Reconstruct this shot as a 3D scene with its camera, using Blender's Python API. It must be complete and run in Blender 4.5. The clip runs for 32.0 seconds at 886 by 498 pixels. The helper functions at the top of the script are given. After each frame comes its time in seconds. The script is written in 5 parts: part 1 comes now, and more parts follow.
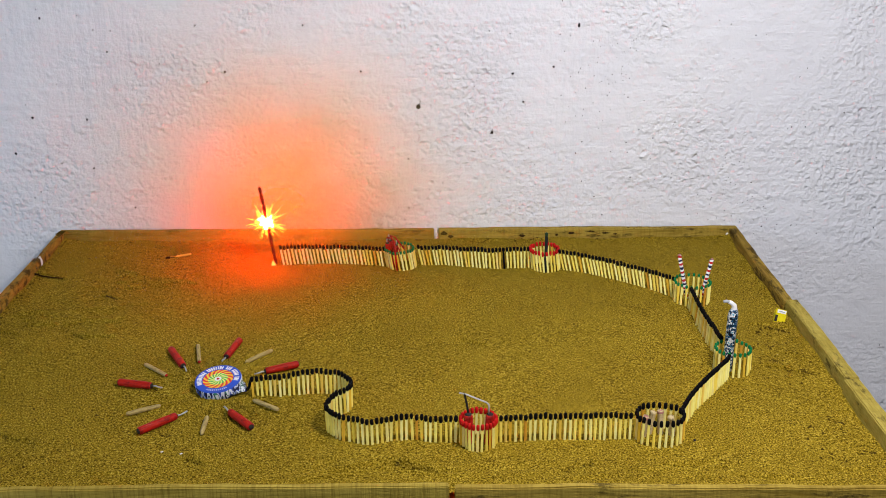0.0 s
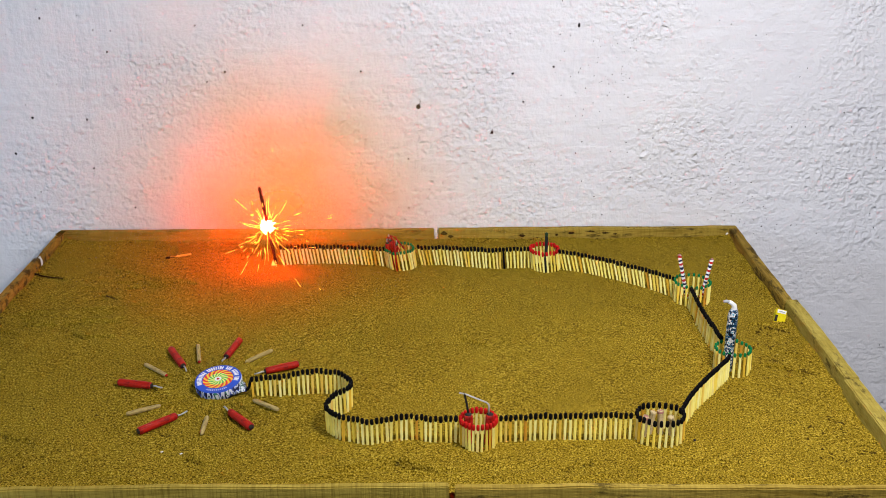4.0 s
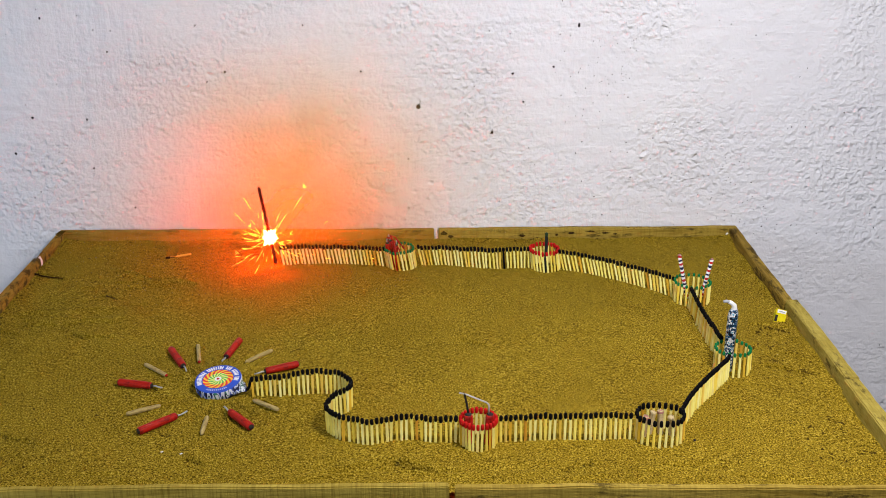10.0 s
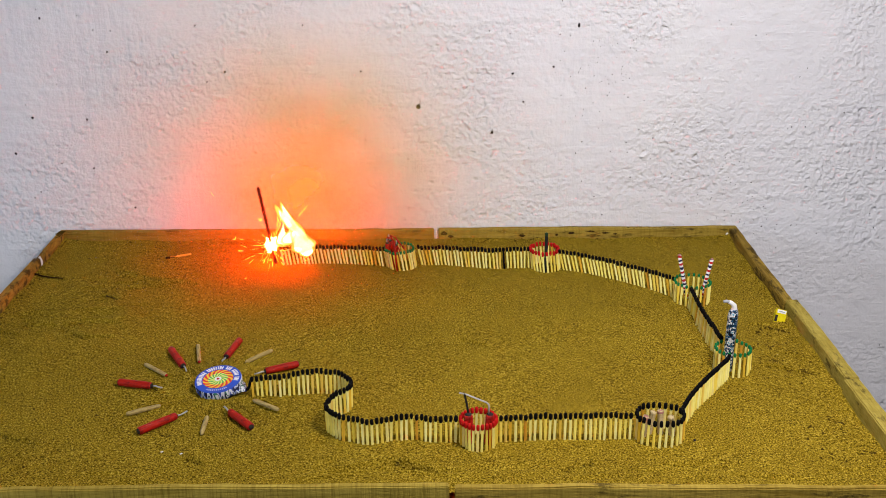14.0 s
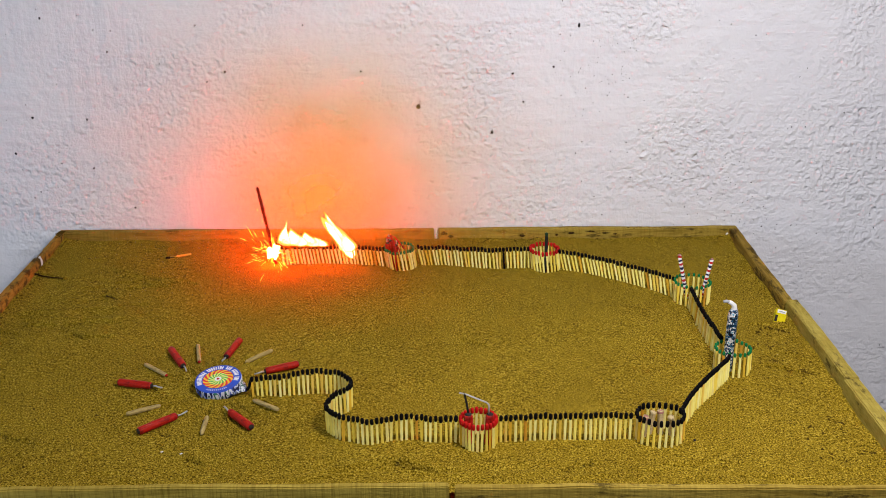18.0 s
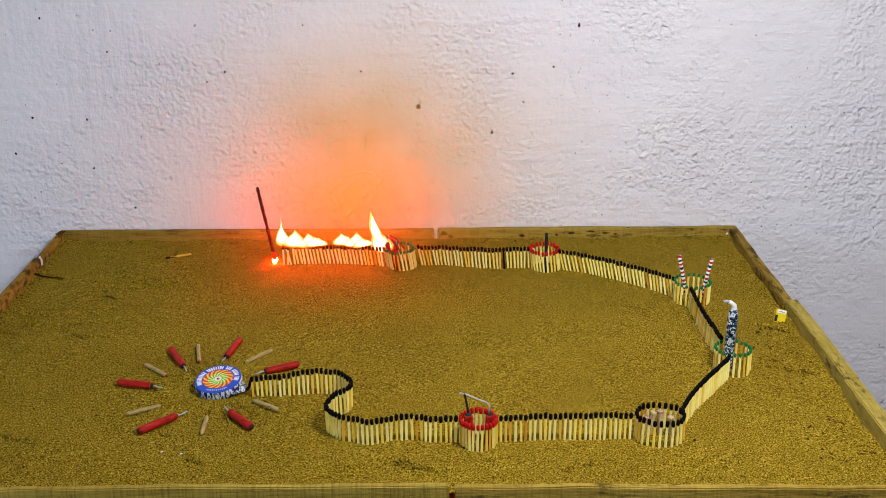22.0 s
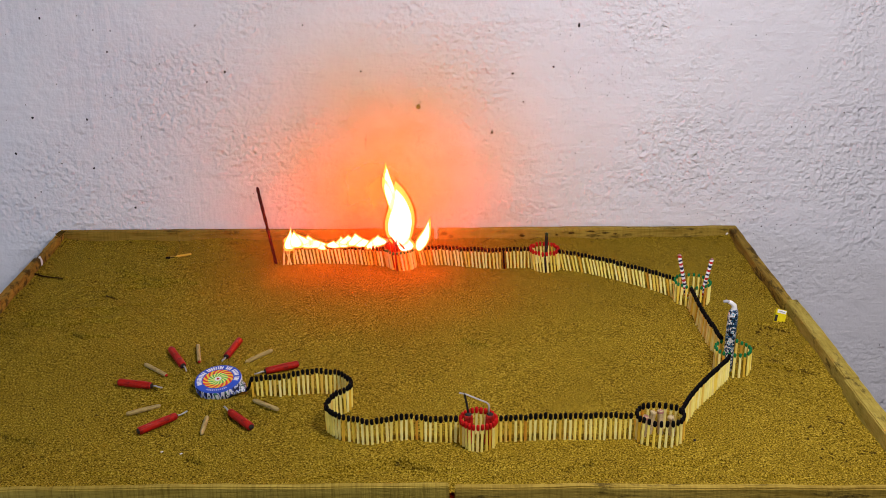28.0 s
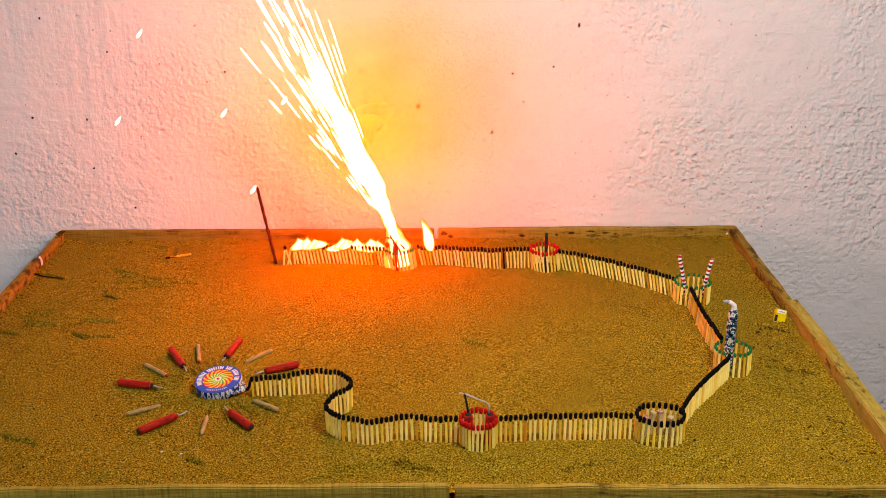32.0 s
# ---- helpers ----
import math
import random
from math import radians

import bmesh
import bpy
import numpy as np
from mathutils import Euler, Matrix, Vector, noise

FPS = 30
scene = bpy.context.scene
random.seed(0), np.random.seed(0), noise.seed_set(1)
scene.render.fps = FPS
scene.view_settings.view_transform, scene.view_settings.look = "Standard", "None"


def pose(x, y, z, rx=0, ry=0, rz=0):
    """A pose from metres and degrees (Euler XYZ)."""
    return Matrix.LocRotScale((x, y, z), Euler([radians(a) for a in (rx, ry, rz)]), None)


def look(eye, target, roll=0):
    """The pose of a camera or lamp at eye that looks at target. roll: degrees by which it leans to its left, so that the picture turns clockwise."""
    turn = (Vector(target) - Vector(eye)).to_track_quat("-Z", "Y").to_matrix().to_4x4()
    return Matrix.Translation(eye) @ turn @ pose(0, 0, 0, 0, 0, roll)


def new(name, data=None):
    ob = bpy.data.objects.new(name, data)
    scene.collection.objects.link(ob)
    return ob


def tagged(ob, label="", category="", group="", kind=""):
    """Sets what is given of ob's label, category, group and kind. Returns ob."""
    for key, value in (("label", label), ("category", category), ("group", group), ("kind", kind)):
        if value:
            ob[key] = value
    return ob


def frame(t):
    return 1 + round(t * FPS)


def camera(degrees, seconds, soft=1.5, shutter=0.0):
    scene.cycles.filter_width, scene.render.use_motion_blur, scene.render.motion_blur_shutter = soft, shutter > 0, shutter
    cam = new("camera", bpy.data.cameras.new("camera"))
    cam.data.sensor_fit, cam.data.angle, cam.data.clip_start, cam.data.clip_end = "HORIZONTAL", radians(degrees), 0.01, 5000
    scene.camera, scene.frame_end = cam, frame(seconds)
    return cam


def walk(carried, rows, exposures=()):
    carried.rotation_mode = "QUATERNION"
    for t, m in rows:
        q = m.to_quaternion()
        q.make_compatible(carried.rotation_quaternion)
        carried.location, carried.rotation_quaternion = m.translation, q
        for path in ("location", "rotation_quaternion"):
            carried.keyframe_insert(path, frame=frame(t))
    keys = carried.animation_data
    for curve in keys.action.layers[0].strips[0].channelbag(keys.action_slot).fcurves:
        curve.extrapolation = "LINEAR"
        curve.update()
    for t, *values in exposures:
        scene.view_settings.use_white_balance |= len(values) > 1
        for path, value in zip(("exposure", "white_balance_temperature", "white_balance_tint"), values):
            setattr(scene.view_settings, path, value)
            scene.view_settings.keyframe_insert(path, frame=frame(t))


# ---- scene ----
# A shallow wooden tray of sand on a table against a whitewashed wall; a line of
# matchsticks with fireworks burns from the sparkler end.
EYE = (0.0, 0.0, 0.6947)
cam = camera(44.012, 32.0, soft=0.6)
AIM = (EYE[0] + 0.010247, EYE[1] + 0.933928, EYE[2] - 0.357315)
walk(cam, [(0.0, look(EYE, AIM, -0.123)), (32.0, look(EYE, AIM, -0.123))],
     exposures=[(0.0, -0.05, 6500, 12), (3.0, 0.05, 6500, 12), (8.0, 0.01, 6500, 12), (10.0, 0.03, 6600, 13), (13.0, -0.06, 6800, 14), (17.0, -0.14, 6700, 14), (20.0, -0.08, 6600, 13),
                (22.0, -0.13, 6550, 14), (23.0, -0.23, 6600, 15), (25.0, -0.2, 6650, 16), (28.0, -0.35, 6700, 19), (30.0, -0.47, 6700, 19), (31.4, -0.53, 6650, 18), (32.0, -0.39, 7900, 16)])

# ---- light: a work lamp over the tray's side, cool daylight from the west, and an added south fill ----
world = bpy.data.worlds.new("room_air")
scene.world = world
world.use_nodes = True
world.node_tree.nodes["Background"].inputs["Color"].default_value = (0.8, 0.85, 1.0, 1)
world.node_tree.nodes["Background"].inputs["Strength"].default_value = 0.03
lamp = bpy.data.lights.new("work_lamp", "AREA")
lamp.shape, lamp.size, lamp.size_y = "RECTANGLE", 0.24, 0.14
lamp.energy, lamp.color = 16.6, (1.0, 0.97, 0.98)
new("work_lamp", lamp).matrix_world = look((0.46, 0.80, 1.05), (0.10, 1.44, 0.0))
# the second, behind the eye, is an unseen window added as soft frontal fill
for place, aim, wide, tall, power, tone in (((-2.31, 0.4, 0.7), (-0.6, 1.88, 0.2), 0.9, 0.8, 20.0, (0.66, 0.81, 1.0)), ((0.5, -1.69, 0.8), (0.3, 1.88, 0.1), 1.0, 0.8, 15.5, (0.84, 0.92, 1.0))):
    day = bpy.data.lights.new("window_fill_light", "AREA")
    day.shape, day.size, day.size_y, day.energy, day.color = "RECTANGLE", wide, tall, power, tone
    new("window_fill_light", day).matrix_world = look(place, aim)


# ---- materials ----
def nodes_of(name, gloss=0.06):
    m = bpy.data.materials.new(name)
    m.use_nodes = True
    t = m.node_tree
    t.nodes["Principled BSDF"].inputs["Specular IOR Level"].default_value = gloss
    return m, t, t.nodes["Principled BSDF"]


def node(t, kind, **inputs):
    n = t.nodes.new(kind)
    for key, value in inputs.items():
        n.inputs[key.replace("_", " ")].default_value = value
    return n


def coords(t, scale=(1, 1, 1)):
    c, m = t.nodes.new("ShaderNodeTexCoord"), node(t, "ShaderNodeMapping", Scale=scale)
    t.links.new(c.outputs["Object"], m.inputs["Vector"])
    return m.outputs["Vector"]


def noisy(t, vec, scale, detail=4.0, rough=0.6):
    n = node(t, "ShaderNodeTexNoise", Scale=scale, Detail=detail, Roughness=rough)
    t.links.new(vec, n.inputs["Vector"])
    return n.outputs["Fac"]


def ramp(t, fac, stops):
    r = t.nodes.new("ShaderNodeValToRGB")
    e = r.color_ramp.elements
    while len(e) < len(stops):
        e.new(0.5)
    for el, (p, c) in zip(e, stops):
        el.position, el.color = p, (*c, 1)
    t.links.new(fac, r.inputs["Fac"])
    return r.outputs["Color"]


def mixed(t, a, b, fac, mode="MIX"):
    m = t.nodes.new("ShaderNodeMixRGB")
    m.blend_type = mode
    for sock, v in ((m.inputs[1], a), (m.inputs[2], b), (m.inputs[0], fac)):
        if isinstance(v, bpy.types.NodeSocket):
            t.links.new(v, sock)
        else:
            sock.default_value = v if isinstance(v, float) else (*v, 1)
    return m.outputs[0]


def bumped(t, p, pairs):
    """Chain bumps: (height socket, distance in metres, strength)."""
    last = None
    for h, dist, s in pairs:
        b = node(t, "ShaderNodeBump", Strength=s, Distance=dist)
        t.links.new(h, b.inputs["Height"])
        if last:
            t.links.new(last, b.inputs["Normal"])
        last = b.outputs["Normal"]
    t.links.new(last, p.inputs["Normal"])


def plain(name, color, rough=0.6, metal=0.0, var=0.25, scale=300.0, bump=0.0003):
    """A paint or paper colour with grain at two scales and a slight relief."""
    m, t, p = nodes_of(name)
    v = coords(t)
    dark, light = [c * (1 - var) for c in color], [min(1.0, c * (1 + var)) for c in color]
    fine, broad = noisy(t, v, scale), noisy(t, v, scale * 0.15)
    c = mixed(t, ramp(t, fine, [(0.3, dark), (0.7, light)]), ramp(t, broad, [(0.3, dark), (0.7, light)]), 0.5)
    info = t.nodes.new("ShaderNodeObjectInfo")
    c = mixed(t, c, ramp(t, info.outputs["Random"], [(0.0, [k * 0.85 for k in color]), (1.0, light)]), 0.35)
    t.links.new(c, p.inputs["Base Color"])
    p.inputs["Roughness"].default_value, p.inputs["Metallic"].default_value = rough, metal
    if bump:
        bumped(t, p, [(fine, bump, 0.6)])
    return m


def glowing(name, color, strength, clear=0.0):
    m, t, p = nodes_of(name)
    e = node(t, "ShaderNodeEmission", Color=(*color, 1), Strength=strength)
    out = t.nodes["Material Output"]
    t.nodes.remove(p)
    if clear:
        mix, tr = node(t, "ShaderNodeMixShader", Fac=clear), t.nodes.new("ShaderNodeBsdfTransparent")
        t.links.new(e.outputs[0], mix.inputs[1])
        t.links.new(tr.outputs[0], mix.inputs[2])
        t.links.new(mix.outputs[0], out.inputs["Surface"])
    else:
        t.links.new(e.outputs[0], out.inputs["Surface"])
    return m


def warp_of(t, v, scale):
    n = node(t, "ShaderNodeTexNoise", Scale=scale, Detail=2.0)
    t.links.new(v, n.inputs["Vector"])
    return n.outputs["Color"]


def plaster_material():
    m, t, p = nodes_of("whitewashed_plaster")
    v = coords(t)
    broad, mid = noisy(t, v, 4.0, 5), noisy(t, v, 26.0, 4, 0.55)
    streak = noisy(t, coords(t, (52, 52, 4)), 1.0, 5, 0.6)
    sweep = noisy(t, coords(t, (9, 9, 60)), 1.0, 4, 0.6)
    c = mixed(t, ramp(t, broad, [(0.3, (0.765, 0.77, 0.815)), (0.7, (0.82, 0.825, 0.85))]), (0.73, 0.735, 0.77), ramp(t, mid, [(0.52, (0, 0, 0)), (0.75, (0.6, 0.6, 0.6))]))
    knobs, patch = noisy(t, v, 75.0, 3, 0.55), noisy(t, v, 3.6, 3)
    grit = mixed(t, (0.5, 0.5, 0.5), noisy(t, v, 115.0, 2, 0.55), ramp(t, patch, [(0.42, (0.28, 0.28, 0.28)), (0.60, (1, 1, 1))]))
    gouge = t.nodes.new("ShaderNodeTexVoronoi")
    gouge.inputs["Scale"].default_value = 48.0
    t.links.new(v, gouge.inputs["Vector"])
    dents = mixed(t, (1.0, 1.0, 1.0), ramp(t, gouge.outputs["Distance"], [(0.10, (0.0, 0.0, 0.0)), (0.30, (1, 1, 1))]), ramp(t, noisy(t, v, 9.0, 2), [(0.52, (0, 0, 0)), (0.56, (1, 1, 1))]))
    pits = t.nodes.new("ShaderNodeTexVoronoi")
    pits.inputs["Scale"].default_value = 34.0
    t.links.new(v, pits.inputs["Vector"])
    c = mixed(t, c, (0.09, 0.08, 0.075), ramp(t, pits.outputs["Distance"], [(0.035, (0.8, 0.8, 0.8)), (0.055, (0, 0, 0))]))
    t.links.new(c, p.inputs["Base Color"])
    p.inputs["Roughness"].default_value = 0.85
    cells = t.nodes.new("ShaderNodeTexVoronoi")
    cells.feature = "SMOOTH_F1"
    cells.inputs["Scale"].default_value = 125.0
    t.links.new(mixed(t, v, warp_of(t, v, 60.0), 0.012), cells.inputs["Vector"])
    pebbly = mixed(t, (0.5, 0.5, 0.5), mixed(t, cells.outputs["Distance"], knobs, 0.45), ramp(t, patch, [(0.46, (0.03, 0.03, 0.03)), (0.60, (1, 1, 1))]))
    brushed = mixed(t, (0.5, 0.5, 0.5), streak, ramp(t, noisy(t, v, 3.0, 2), [(0.45, (0, 0, 0)), (0.62, (0.8, 0.8, 0.8))]))
    bumped(t, p, [(broad, 0.014, 0.5), (mid, 0.0095, 0.55), (dents, 0.0016, 0.7), (pebbly, 0.0058, 0.9), (brushed, 0.0070, 0.7), (sweep, 0.0050, 0.5), (grit, 0.0052, 0.9)])
    return m


def sand_material():
    m, t, p = nodes_of("brown_sand")
    v = coords(t)
    grain, clump, broad = noisy(t, v, 470.0, 2, 0.75), noisy(t, v, 60.0, 5), noisy(t, v, 6.0, 4)
    c = ramp(t, grain, [(0.38, (0.064, 0.041, 0.002)), (0.48, (0.275, 0.186, 0.011)), (0.56, (0.365, 0.250, 0.017)), (0.67, (0.68, 0.51, 0.07))])
    c = mixed(t, c, ramp(t, clump, [(0.3, (0.78, 0.76, 0.70)), (0.7, (1.0, 1.0, 1.0))]), 0.5, "MULTIPLY")
    c = mixed(t, c, ramp(t, broad, [(0.3, (0.82, 0.80, 0.76)), (0.7, (1.0, 1.0, 1.0))]), 0.9, "MULTIPLY")
    t.links.new(c, p.inputs["Base Color"])
    p.inputs["Roughness"].default_value = 0.9
    bumped(t, p, [(clump, 0.002, 0.4), (grain, 0.0022, 1.0)])
    return m


def wood_material(name, dark, light, along=(3, 60, 60), sawn=0.2, worn=0.60):
    m, t, p = nodes_of(name)
    g, f = noisy(t, coords(t, along), 1.0, 6, 0.65), noisy(t, coords(t, (along[0] * 8, along[1] * 6, along[2] * 6)), 1.0, 4)
    saw = noisy(t, coords(t, (330 if along[0] < 10 else 9, 330 if along[1] < 10 else 9, 16)), 1.0, 3)
    dirt = noisy(t, coords(t, [14 if k < 10 else 45 for k in along]), 1.0, 6, 0.75)
    c = ramp(t, g, [(0.3, dark), (0.65, light)])
    c = mixed(t, c, ramp(t, f, [(0.35, [k * 0.6 for k in dark]), (0.6, light)]), 0.35)
    c = mixed(t, c, (0.035, 0.022, 0.008), ramp(t, dirt, [(worn, (0, 0, 0)), (worn + 0.08, (0.8, 0.8, 0.8))]))
    c = mixed(t, c, ramp(t, saw, [(0.36, (0.5, 0.47, 0.4)), (0.55, (1, 1, 1))]), sawn, "MULTIPLY")
    t.links.new(c, p.inputs["Base Color"])
    p.inputs["Roughness"].default_value = 0.75
    bumped(t, p, [(g, 0.003, 0.7), (dirt, 0.003, 0.6), (saw, 0.0015, 0.6), (f, 0.001, 0.6)])
    return m


def stick_material():
    """Split poplar, from cream to honey, with the odd brown stick."""
    m, t, p = nodes_of("match_wood")
    info = t.nodes.new("ShaderNodeObjectInfo")
    base = ramp(t, info.outputs["Random"], [(0.0, (0.88, 0.66, 0.08)), (0.25, (0.94, 0.84, 0.20)), (0.80, (0.95, 0.90, 0.36)), (0.93, (0.80, 0.52, 0.05)), (1.0, (0.58, 0.27, 0.03))])
    fib = noisy(t, coords(t, (900, 900, 60)), 1.0, 3)
    c = mixed(t, base, ramp(t, fib, [(0.3, (0.62, 0.55, 0.40)), (0.6, (1, 1, 1))]), 0.6, "MULTIPLY")
    t.links.new(c, p.inputs["Base Color"])
    p.inputs["Roughness"].default_value = 0.7
    bumped(t, p, [(fib, 0.0003, 0.5)])
    return m


def banded(name, stops, axis, scale, rough=0.6):
    """Bands across an axis of the thing: wound paper, striped sticks."""
    m, t, p = nodes_of(name)
    s = t.nodes.new("ShaderNodeSeparateXYZ")
    t.links.new(coords(t), s.inputs[0])
    w = t.nodes.new("ShaderNodeMath")
    w.operation = "MULTIPLY"
    w.inputs[1].default_value = scale
    jog = t.nodes.new("ShaderNodeMath")
    jog.operation = "MULTIPLY_ADD"
    jog.inputs[1].default_value = 0.006
    t.links.new(noisy(t, coords(t), 130.0, 2), jog.inputs[0])
    t.links.new(s.outputs[axis], jog.inputs[2])
    t.links.new(jog.outputs[0], w.inputs[0])
    fr = t.nodes.new("ShaderNodeMath")
    fr.operation = "FRACT"
    t.links.new(w.outputs[0], fr.inputs[0])
    c = ramp(t, fr.outputs[0], stops)
    for el in t.nodes:
        if el.type == "VALTORGB":
            el.color_ramp.interpolation = "CONSTANT"
    c = mixed(t, c, ramp(t, noisy(t, coords(t), 500.0), [(0.3, (0.6, 0.6, 0.6)), (0.6, (1, 1, 1))]), 0.7, "MULTIPLY")
    t.links.new(c, p.inputs["Base Color"])
    p.inputs["Roughness"].default_value = rough
    return m


def pinwheel_material():
    """Printed label: curling red and yellow rays round a green and white middle, on blue."""
    m, t, p = nodes_of("printed_label", 0.3)
    s = t.nodes.new("ShaderNodeSeparateXYZ")
    t.links.new(coords(t), s.inputs[0])

    def calc(op, a, b=None):
        n = t.nodes.new("ShaderNodeMath")
        n.operation = op
        for sock, v in zip(n.inputs, (a, b)):
            if v is None:
                continue
            if isinstance(v, float):
                sock.default_value = v
            else:
                t.links.new(v, sock)
        return n.outputs[0]

    x, y = s.outputs["X"], s.outputs["Y"]
    r = calc("SQRT", calc("ADD", calc("MULTIPLY", x, x), calc("MULTIPLY", y, y)))
    turn = calc("ADD", calc("MULTIPLY", calc("ARCTAN2", y, x), 14.0 / (2 * math.pi)), calc("MULTIPLY", r, 120.0))
    ray = calc("FRACT", turn)
    hot = ramp(t, ray, [(0.0, (0.72, 0.02, 0.02)), (0.5, (0.85, 0.55, 0.02))])
    cool = ramp(t, ray, [(0.0, (0.05, 0.40, 0.06)), (0.5, (0.75, 0.80, 0.20))])
    for el in t.nodes:
        if el.type == "VALTORGB":
            el.color_ramp.interpolation = "CONSTANT"
    rr = calc("DIVIDE", r, 0.033)
    c = mixed(t, (0.80, 0.80, 0.82), cool, calc("GREATER_THAN", rr, 0.15))
    c = mixed(t, c, hot, calc("GREATER_THAN", rr, 0.42))
    c = mixed(t, c, (0.012, 0.070, 0.50), calc("GREATER_THAN", rr, 0.66))
    c = mixed(t, c, (0.55, 0.02, 0.03), calc("LESS_THAN", rr, 0.06))
    t.links.new(c, p.inputs["Base Color"])
    p.inputs["Roughness"].default_value = 0.4
    return m


def rolled_paper(name, color, pale, grime):
    """Wound paper rubbed pale along its length, with grime and scuffs."""
    m, t, p = nodes_of(name, 0.15)
    streak, blot, fine = noisy(t, coords(t, (420, 420, 70)), 1.0, 4, 0.7), noisy(t, coords(t), 130.0, 4, 0.7), noisy(t, coords(t), 900.0, 3)
    c = ramp(t, streak, [(0.34, [k * 0.45 for k in color]), (0.5, color), (0.62, color), (0.76, pale)])
    c = mixed(t, c, grime, ramp(t, blot, [(0.52, (0, 0, 0)), (0.66, (0.75, 0.75, 0.75))]))
    t.links.new(c, p.inputs["Base Color"])
    p.inputs["Roughness"].default_value = 0.5
    bumped(t, p, [(blot, 0.0012, 0.6), (streak, 0.0006, 0.6), (fine, 0.0003, 0.5)])
    return m


def rim_material():
    """Crumpled printed paper: blue and dark with green and white scraps."""
    m, t, p = nodes_of("printed_rim", 0.2)
    v = coords(t)
    scrap = noisy(t, coords(t, (1, 1, 0.3)), 170.0, 1, 0.4)
    c = ramp(t, scrap, [(0.0, (0.012, 0.015, 0.03)), (0.40, (0.02, 0.06, 0.34)), (0.45, (0.58, 0.61, 0.68)), (0.53, (0.012, 0.02, 0.05)), (0.57, (0.05, 0.20, 0.13)), (0.61, (0.66, 0.68, 0.72))])
    for el in t.nodes:
        if el.type == "VALTORGB":
            el.color_ramp.interpolation = "CONSTANT"
    t.links.new(c, p.inputs["Base Color"])
    p.inputs["Roughness"].default_value = 0.45
    bumped(t, p, [(noisy(t, v, 240.0, 4), 0.0012, 0.7)])
    return m


WALL = plaster_material()
SAND = sand_material()
WOOD_X = wood_material("pine_board", (0.22, 0.138, 0.016), (0.47, 0.345, 0.062), sawn=0.35, worn=0.555)
WOOD_Y = wood_material("pine_side_board", (0.15, 0.085, 0.010), (0.40, 0.27, 0.045), (60, 3, 60), 0.2, 0.50)
WOOD_DARK = wood_material("brown_back_board", (0.18, 0.100, 0.012), (0.38, 0.255, 0.042), sawn=0.35, worn=0.55)
# rust-brown wood, with the fire's orange light put into its colour as well
WOOD_RUST_LIT = wood_material("rusty_firelit_side_board", (0.16, 0.065, 0.010), (0.46, 0.26, 0.040), (60, 14, 60), 0.2, 0.50)
WOOD_SAWN = wood_material("rough_sawn_board", (0.27, 0.185, 0.020), (0.50, 0.38, 0.07), sawn=0.6, worn=0.64)
WOOD_NEAR = wood_material("pale_sawn_side_board", (0.27, 0.20, 0.028), (0.47, 0.375, 0.080), (60, 9, 60), 0.25, 0.57)
STICK = stick_material()
BLACK = plain("match_composition_black", (0.0045, 0.0042, 0.0045), 0.7, var=0.5, scale=900)
GREEN = plain("match_composition_green", (0.007, 0.160, 0.048), 0.55, var=0.4, scale=900)
RED = plain("match_composition_red", (0.47, 0.012, 0.010), 0.55, var=0.4, scale=900)
RED_PAPER = rolled_paper("red_paper", (0.42, 0.013, 0.006), (0.62, 0.22, 0.14), (0.07, 0.005, 0.004))
KRAFT = rolled_paper("kraft_paper", (0.44, 0.33, 0.12), (0.66, 0.56, 0.30), (0.16, 0.10, 0.03))
PALE_KRAFT = rolled_paper("pale_kraft_paper", (0.58, 0.46, 0.24), (0.74, 0.66, 0.46), (0.24, 0.16, 0.07))
STAIN_BARK = plain("dark_bark", (0.040, 0.022, 0.006), 0.9, var=0.4, scale=300)
RED_BAND = plain("faded_red_band", (0.40, 0.20, 0.16), 0.7, var=0.2, scale=400)
CAP_GREEN = plain("dark_green_cap", (0.02, 0.045, 0.02), 0.5, var=0.3)
FUSE = plain("silver_fuse", (0.42, 0.42, 0.40), 0.45, 0.4, var=0.4, scale=700)
CHAR = plain("charred_coating", (0.055, 0.011, 0.010), 0.8, var=0.6, scale=600, bump=0.0012)
CLAY = plain("dark_clay_plug", (0.03, 0.026, 0.022), 0.9, var=0.4)
BLACK_PAPER = plain("black_paper", (0.015, 0.017, 0.016), 0.6, var=0.4)
WHITE_PAPER = plain("white_paper", (0.78, 0.78, 0.78), 0.6, var=0.1)
YELLOW_CARD = plain("yellow_card", (0.66, 0.55, 0.008), 0.5, var=0.25, scale=200, bump=0.001)
GREY_PAINT = plain("grey_print", (0.35, 0.36, 0.38), 0.5, var=0.2)
CONCRETE = plain("grey_concrete", (0.30, 0.29, 0.27), 0.9, var=0.2, scale=40, bump=0.001)
CEILING = plain("dull_distemper", (0.20, 0.20, 0.20), 0.9, var=0.06, scale=20, bump=0.001)
STAIN = plain("dark_pit", (0.035, 0.032, 0.035), 0.9, var=0.4, scale=200)
SOIL_AND_SHADE = plain("damp_sand_and_shade", (0.070, 0.043, 0.006), 0.95, var=0.5, scale=500)
LABEL = pinwheel_material()
W3, R3, B3 = (0.78, 0.76, 0.76), (0.50, 0.03, 0.03), (0.02, 0.03, 0.07)
STRIPE = banded("striped_paper", [(0.0, W3), (0.25, R3), (0.5, W3), (0.75, B3)], "Z", 75.0)
SIDE_PRINT = rim_material()
HOT = glowing("white_hot_metal", (1.0, 0.028, 0.008), 410.0)
